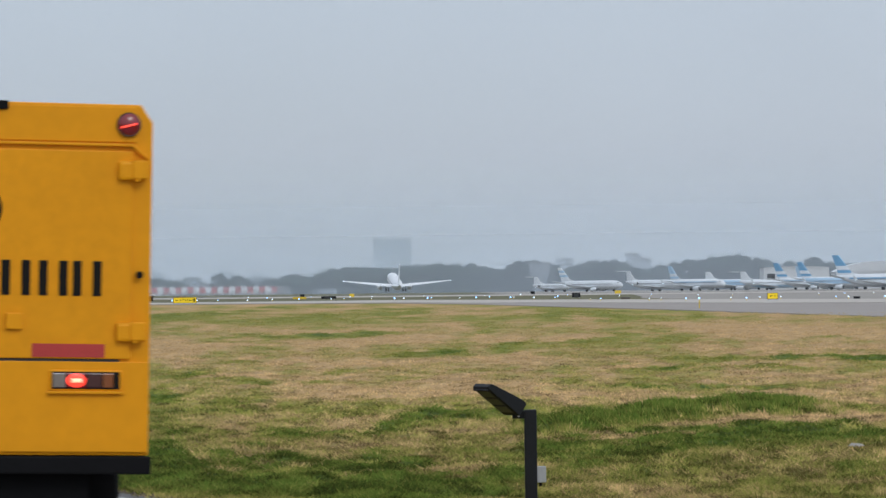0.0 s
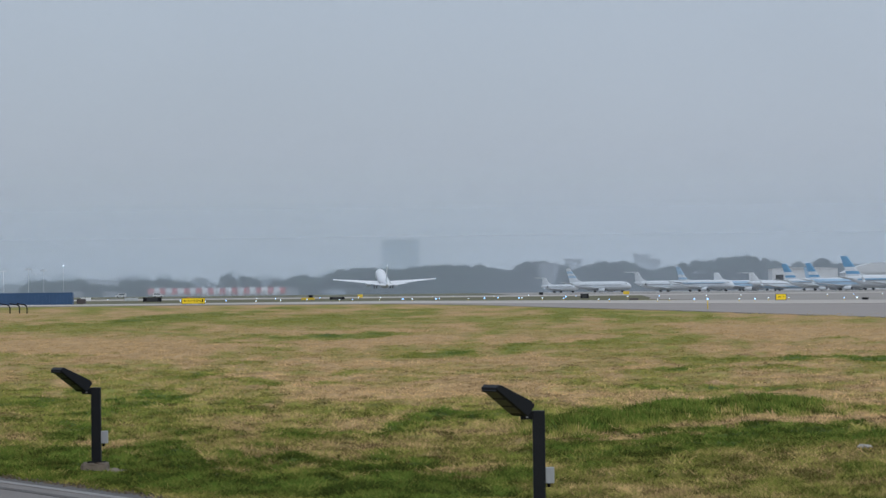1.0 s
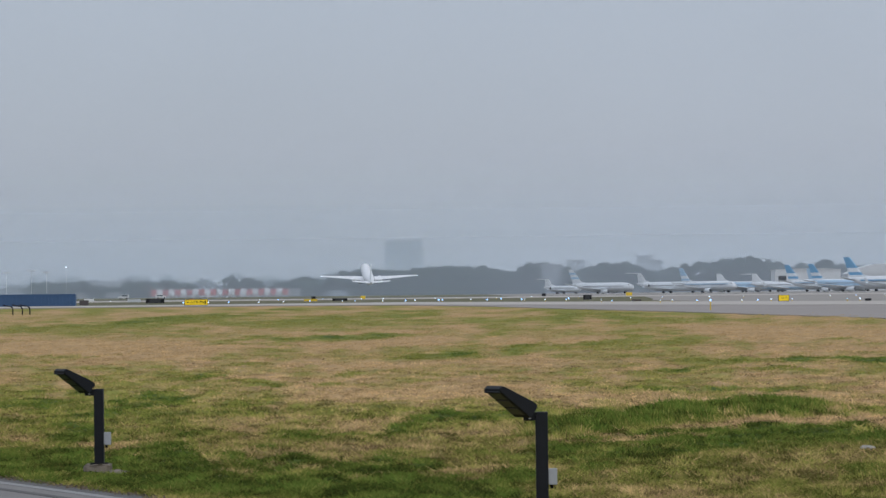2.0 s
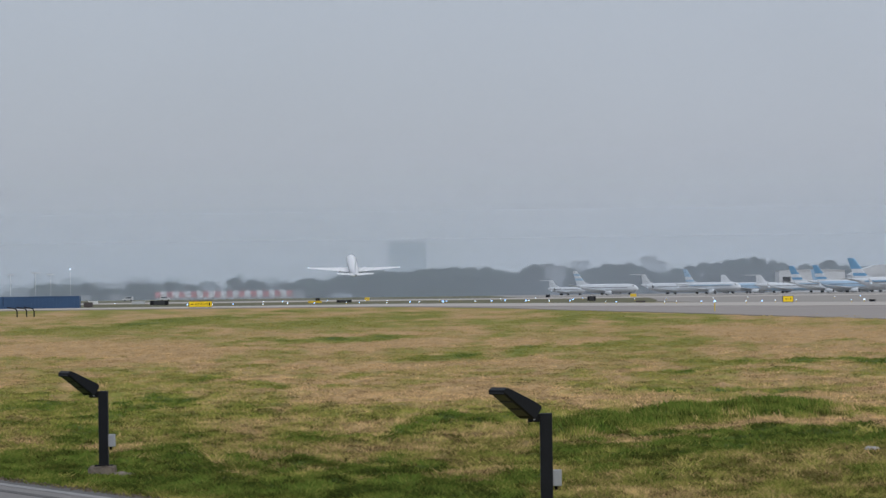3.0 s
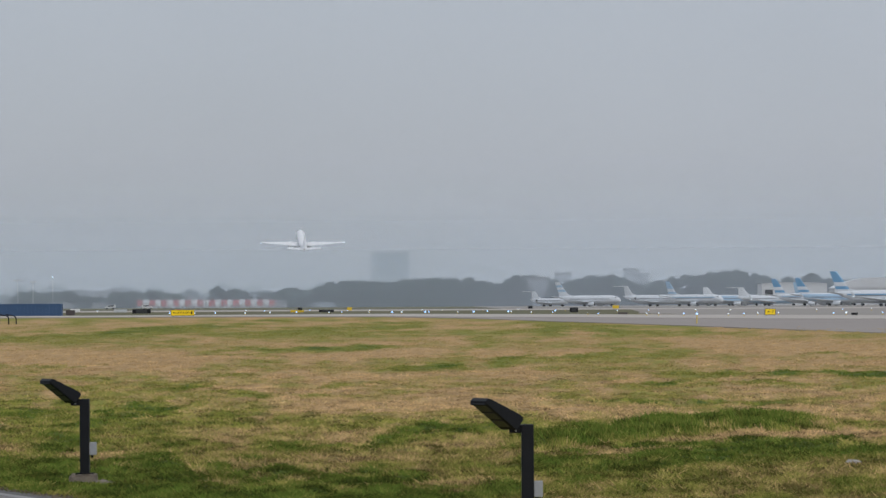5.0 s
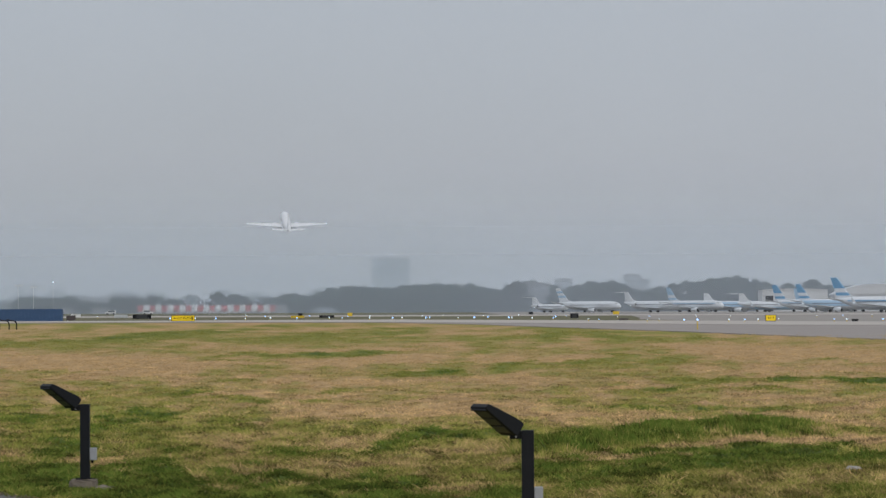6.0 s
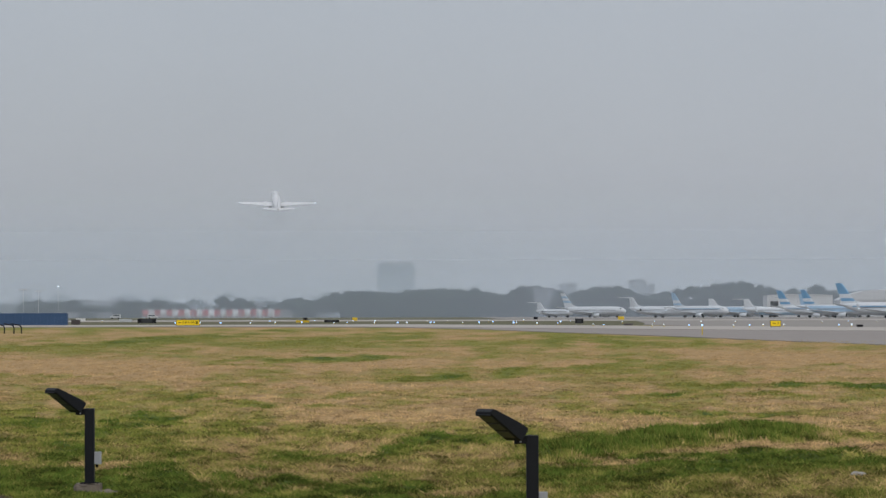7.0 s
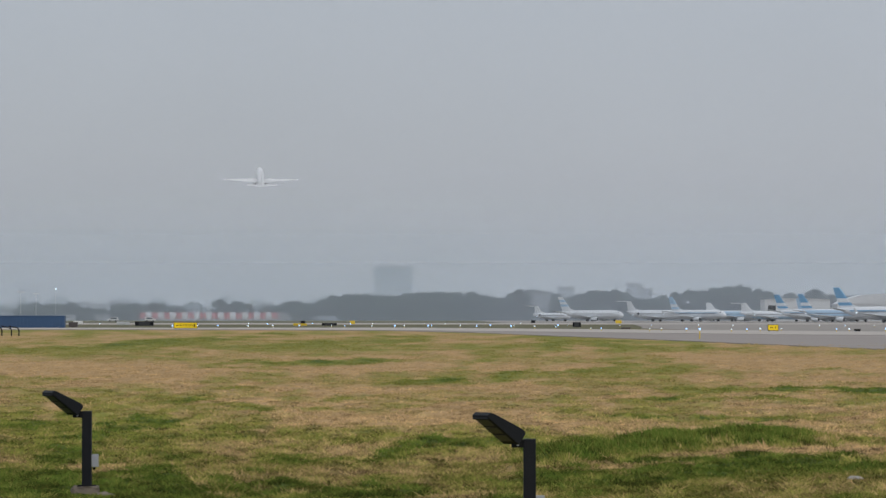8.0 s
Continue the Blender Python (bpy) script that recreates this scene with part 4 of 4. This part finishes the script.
# ---- container wall, hoops, barrier, masts ----
def container(x0, x1, y, h):
    ob = base("container", pose((x0 + x1) / 2, y, 0), "dark blue corrugated container beside the taxiway", "container", "blue containers")
    w = x1 - x0
    bm = boxed(-w / 2, w / 2, 0.06, 2.4, 0.1, h - 0.05)
    part("body", bm, M["fence_blue"], ob)
    for k in range(int(w / 0.6)):
        part("rib", boxed(-w / 2 + 0.2 + 0.6 * k, -w / 2 + 0.5 + 0.6 * k, 0.0, 0.08, 0.25, h - 0.2, bevel=0.01), M["fence_blue"], ob)
    part("top_rail", boxed(-w / 2, w / 2, -0.02, 0.1, h - 0.16, h, bevel=0.02), M["fence_blue"], ob)
    part("bottom_rail", boxed(-w / 2, w / 2, -0.02, 0.1, 0.0, 0.2, bevel=0.02), M["fence_blue"], ob)
    return ob


container(-76.0, -63.3, 650, 2.1)
container(-88.3, -76.1, 650, 2.1)


def hoop(x, y):
    ob = base("bent_pole", pose(x, y, 0.0), "black bent pipe standing at the grass edge", "pole", "bent black pipes")
    bm = bmesh.new()
    pts = [(0, 0, 0), (0, 0, 0.55), (-0.08, 0, 0.72), (-0.25, 0, 0.82), (-0.6, 0, 0.86), (-0.95, 0, 0.95)]
    for a, b in zip(pts, pts[1:]):
        rod(bm, a, b, 0.06, n=8)
    part("pipe", bm, M["black"], ob)
    return ob


for x in (-41.4, -40.5, -39.8):
    hoop(x, 365)


def barrier(x0, x1, y):
    ob = base("blast_fence", pose(x0, y, 0), "long red and white panelled blast fence", "fence")
    n = 23
    w = (x1 - x0) / n
    part("kerb", boxed(0, x1 - x0, 0.0, 0.6, 0, 1.4), M["wall"], ob)
    for k in range(n):
        part("panel", boxed(k * w + 0.02, (k + 1) * w - 0.02, -0.05, 0.05, 1.4, 5.0 + (0.2 if k % 2 else 0), bevel=0.03), M["bar_white" if k % 2 else "bar_red"], ob, "white panel" if k % 2 else "red panel")
    return ob


barrier(-187.5, -102.2, 2406)


def high_mast(x, y, h, arms, lit):
    ob = base("light_mast", pose(x, y, 0), "slender apron light mast with its lamps lit" if lit else "slender apron light mast with lamp arms", "light mast", "apron light masts")
    part("pole", rod(bmesh.new(), (0, 0, 0), (0, 0, h), 0.05, 0.035, n=8), M["belly"], ob)
    for s in arms:
        part("lamp_arm", boxed(min(0, s), max(0, s), -0.15, 0.15, h - 0.18, h + 0.12, bevel=0.03), M["grey"], ob)
    if lit:
        bm = bmesh.new()
        bmesh.ops.create_uvsphere(bm, u_segments=12, v_segments=8, radius=0.27, matrix=pose(0, -0.3, h))
        part("lamp", bm, M["glow"], ob, smooth=True)
    return ob


high_mast(-149.4, 1500, 12.9, (-0.6, 0.6), True)
high_mast(-130.3, 1200, 9.7, (-1.2, 1.2), False)
high_mast(-125.6, 1200, 9.2, (-1.0, 1.0), False)
high_mast(-138, 1200, 9.2, (-1.0, 1.0), False)


# ---- far trees and buildings ----
def tree(x, y, h, w, seed):
    rnd = random.Random(seed)
    ob = base("tree", pose(x, y, 0), "broad dark green tree in the mist", "tree", "trees behind the airfield")
    bm = bmesh.new()
    rod(bm, (0, 0, 0), (0, 0, h * 0.55), h * 0.03, h * 0.016, n=8)
    for k in range(4):
        a = rnd.uniform(0, 6.28)
        rod(bm, (0, 0, h * (0.3 + 0.06 * k)), (w * 0.28 * math.cos(a), w * 0.28 * math.sin(a), h * 0.72), h * 0.013, h * 0.005, n=6)
    part("trunk", bm, M["bark"], ob)
    verts, faces = [], []
    lobes = []
    for k in range(13):
        a, q = rnd.uniform(0, 6.28), math.sqrt(rnd.random()) * 0.46
        r = rnd.uniform(0.16, 0.24) * w
        lobes.append((q * w * math.cos(a), q * w * math.sin(a), max(0.25 * h, h * 0.98 - 0.8 * r - q * q * h * rnd.uniform(0.9, 2.0)), r))
    for k in range(5):
        lobes.append(((k - 2) * 0.2 * w, rnd.uniform(-0.2, 0.2) * w, h * rnd.uniform(0.2, 0.34), 0.2 * w))
    for k in range(5):
        lobes.append(((k - 2) * 0.24 * w, rnd.uniform(-0.2, 0.2) * w, h * rnd.uniform(0.36, 0.5), 0.19 * w))
    for k in range(7):
        lobes.append(((k - 3) * 0.17 * w, rnd.uniform(-0.3, 0.0) * w, h * 0.08, 0.15 * w))
    core = bmesh.new()
    for cx, cy, cz, r in lobes:
        bmesh.ops.create_icosphere(core, subdivisions=2, radius=1.0, matrix=Matrix.Translation((cx, cy, cz)) @ Matrix.Diagonal((r * 0.86, r * 0.86, r * 0.74, 1)))
        for _ in range(150):
            d = Vector((rnd.gauss(0, 1), rnd.gauss(0, 1), rnd.gauss(0, 1))).normalized() * r * rnd.uniform(0.82, 1.03)
            p = Vector((cx, cy, cz)) + Vector((d.x, d.y, d.z * 0.85))
            p.z = max(p.z, 0.3)
            s = rnd.uniform(0.3, 0.6)
            n1 = Vector((rnd.gauss(0, 1), rnd.gauss(0, 1), rnd.gauss(0, 1))).normalized()
            u = n1.orthogonal().normalized() * s
            v = n1.cross(u)
            k = len(verts)
            verts += [tuple(p + u), tuple(p + v * 0.8), tuple(p - u), tuple(p - v * 0.8)]
            faces.append((k, k + 1, k + 2, k + 3))
    me = bpy.data.meshes.new("crown")
    me.from_pydata(verts, [], faces)
    me.materials.append(M["crown"])
    cr = new("crown", me)
    cr.parent = ob
    part("inner_crown", core, M["crown"], ob)
    return ob


TOPS = ((-90, 11), (-82, 13), (-74, 16.5), (-64, 17.6), (-54, 18.3), (-44, 17.2), (-34, 17), (-24, 18.4), (-14, 19.5), (-3, 19.3), (8, 19), (19, 19.2),
        (29, 17), (39, 15.6), (50, 20.6), (60, 20.8), (71, 19), (81, 16), (92, 19), (102, 20.6), (112, 21), (122, 18.4), (131, 15), (142, 15.5),
        (153, 19.5), (166, 20.4), (178, 22), (190, 22.8), (201, 24), (211, 21.5), (221, 18), (233, 18.6), (246, 20.4), (258, 18), (271, 17), (285, 17), (300, 18))
for i, (x, h) in enumerate(TOPS):
    tree(x, 2600 + 22 * math.sin(i * 2.1), h * 1.04, 19 + 2.5 * math.sin(i * 1.7), i)
for i in range(26):
    tree(-385 + 11.6 * i, 2900 + 30 * math.sin(i * 1.9), 11.2 + 2.4 * math.sin(i * 2.7) + 2.2 * math.sin(i * 0.9), 17, 90 + i)
for i, (x, h, w) in enumerate(((-158, 15.5, 12), (-144, 14.5, 16), (-205, 13, 20), (-107, 15, 22), (-292, 13.5, 22), (-275, 12.2, 18), (-265, 13.2, 16), (-231, 12.4, 15), (-219, 12.6, 17), (-252, 9.4, 14), (-242, 8.6, 14), (-205, 9.6, 15), (-190, 10.4, 16), (-120, 11.5, 18), (-96, 12.5, 18))):
    tree(x, 2765, h, w, 200 + i)
for i in range(13):
    tree(-420 + 27 * i, 3160, 18 + 3.5 * math.sin(i * 2.2), 24, 140 + i)


def block(x0, x1, y, h, depth, storeys, bays, wallm, label, roof=0.8):
    ob = base("office_block", pose(x0, y, 0), label, "building", "buildings beyond the trees")
    w = x1 - x0
    part("wall", boxed(0, w, 0, depth, 0, h), M[wallm], ob)
    part("roof", boxed(-0.4, w + 0.4, -0.4, depth + 0.4, h, h + roof), M["roof"], ob)
    sh, bw = h / storeys, w / bays
    for s in range(storeys):
        for b in range(bays):
            part("window", boxed(b * bw + bw * 0.18, (b + 1) * bw - bw * 0.18, -0.12, 0.1, s * sh + sh * 0.3, s * sh + sh * 0.82), M["hazed_pane"], ob)
    return ob


block(-67.2, -30.3, 3800, 52, 25, 14, 8, "tower", "tall bluish office tower fading in the mist")
block(86, 98.9, 2920, 24.1, 13, 8, 4, "pale", "pale flat-roofed apartment block in the mist")
block(138.4, 149.8, 2920, 27, 13, 9, 4, "pale", "pale apartment block with a lower wing")
block(149.9, 157.7, 2930, 23.4, 13, 8, 3, "pale", "pale lower apartment block in the mist")
block(53.3, 71.9, 2584, 18.6, 8, 6, 6, "pale", "grey slab building showing above the trees")
for i, (x, w, h) in enumerate(((-312, 30, 2.6), (-272, 12, 3.0), (-246, 10, 3.0), (-163, 26, 4.4), (-122, 18, 4.6))):
    block(x, x + w, 2735 + 8 * (i % 3), h, 12, 1, max(3, int(w / 5)), "roof", "low grey building at the edge of the airfield")


block(-262, -215, 2795, 11.6, 14, 3, 9, "wall", "long flat-roofed terminal wing in the mist", roof=0.5)
block(-242, -225, 2812, 13.6, 10, 3, 4, "wall", "raised flat-roofed block behind the terminal wing", roof=0.5)


def hangar(x0, x1, y, h, depth, label, arch=0.6, gap=(0.05, 0.17), skin="hangar"):
    ob = base("hangar", pose(x0, y, 0), label, "hangar", "hangars beside the apron")
    w = x1 - x0
    part("wall", boxed(0, w, 0, depth, 0, h), M[skin], ob)
    rise = [(-0.5, h), (w * 0.12, h + arch * 0.55), (w * 0.3, h + arch * 0.9), (w * 0.5, h + arch), (w * 0.7, h + arch * 0.9), (w * 0.88, h + arch * 0.55), (w + 0.5, h)]
    part("roof", prism(rise, -0.5, depth + 0.5, axis="y"), M[skin], ob)
    # dark panel on the closed wall paints the shade of an open doorway
    part("door_shade_panel", boxed(w * gap[0], w * gap[1], -0.15, 0.1, 0, h * 0.72), M["dark"], ob, "dark panel for the shade inside a hangar door")
    part("door_leaf", boxed(w * 0.3, w * 0.94, -0.2, 0.1, 0, h * 0.78, bevel=0.05), M[skin], ob)
    return ob


hangar(182, 219, 2200, 12.2, 30, "white arched hangar behind the parked aircraft")
hangar(226, 276, 2230, 9.5, 30, "white arched hangar at the end of the apron", arch=6.0)
hangar(-82, -67, 2460, 2.9, 10, "low pale shed beyond the blast fence", skin="pale")


# ---- flat see-through sheets in place of haze with distance ----
for name, y, material in (("low_haze_sheet", 1246, "haze_near"), ("high_haze_sheet", 1700, "haze_high"), ("high_haze_sheet", 1830, "haze_high"), ("haze_sheet", 2400, "mist"), ("middle_haze_sheet", 2780, "haze_mid"), ("far_haze_sheet", 3080, "haze_far")):
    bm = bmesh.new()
    top = 600 if material == "haze_high" else 135
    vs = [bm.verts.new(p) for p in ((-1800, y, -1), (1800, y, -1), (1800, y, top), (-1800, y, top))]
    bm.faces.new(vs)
    tagged(link(name, bm, M[material]), "flat see-through sheet standing in for haze", "mist", kind="structure")


# ---- what moves ----
def motions():
    climb = ((0, -15.7, 1300.7, 3.7, 7, 95.2), (0.5, -19.8, 1338, 4.4, 8.5, 95.8), (1, -23.9, 1375.6, 5.1, 9.5, 95.6), (1.5, -27.8, 1413, 6.0, 11, 95.4),
             (3.0, -41.0, 1525.5, 11.9, 14, 95), (3.5, -45.7, 1562.8, 14.6, 14.5, 95), (4.5, -54.6, 1637.7, 22.9, 15, 95.3), (6.5, -74.4, 1787.5, 47.1, 16.3, 95.3),
             (7, -79.3, 1824.9, 54.1, 16.8, 95.2), (8, -89.2, 1899.8, 69.2, 17.8, 95))
    rows = []
    for t, x, y, z, nose, head in climb:
        turn = pose(0, 0, 0, 0, 0, head) @ pose(0, 0, 0, 0, -nose, 0)
        rows.append((t, Matrix.Translation((x, y, z)) @ turn @ pose(0, 0, -2.2)))
    walk(flyer, rows)
    drive = ((0, -1.845, 24.0), (0.1, -2.135, 24.72), (0.2, -2.493, 25.42), (0.3, -2.800, 26.12), (0.6, -3.7, 28.6), (1.0, -5.1, 31.8), (2.0, -9.0, 40.5), (4.0, -17.0, 58.5), (8.0, -33.0, 94.5))
    way = [0.0]
    for (ta, xa, ya), (tb, xb, yb) in zip(drive, drive[1:]):
        way.append(way[-1] + math.hypot(xb - xa, yb - ya))
    times = [k / FPS for k in range(8 * FPS + 1)]
    rolled = np.interp(times, [d[0] for d in drive], way)
    for wheel in [o for o in truck.children if o.name.startswith("wheel")]:
        axle = Matrix.Translation(wheel.location)
        walk(wheel, [(t, axle @ pose(0, 0, 0, -math.degrees(q / 0.43), 0, 0)) for t, q in zip(times, rolled)])
    walk(truck, [(t, pose(x, y, 0.012, 0, 0, 14 if t < 0.35 else 23) @ pose(0, 0, 0, 0, 1.5, 0)) for t, x, y in drive])


motions()
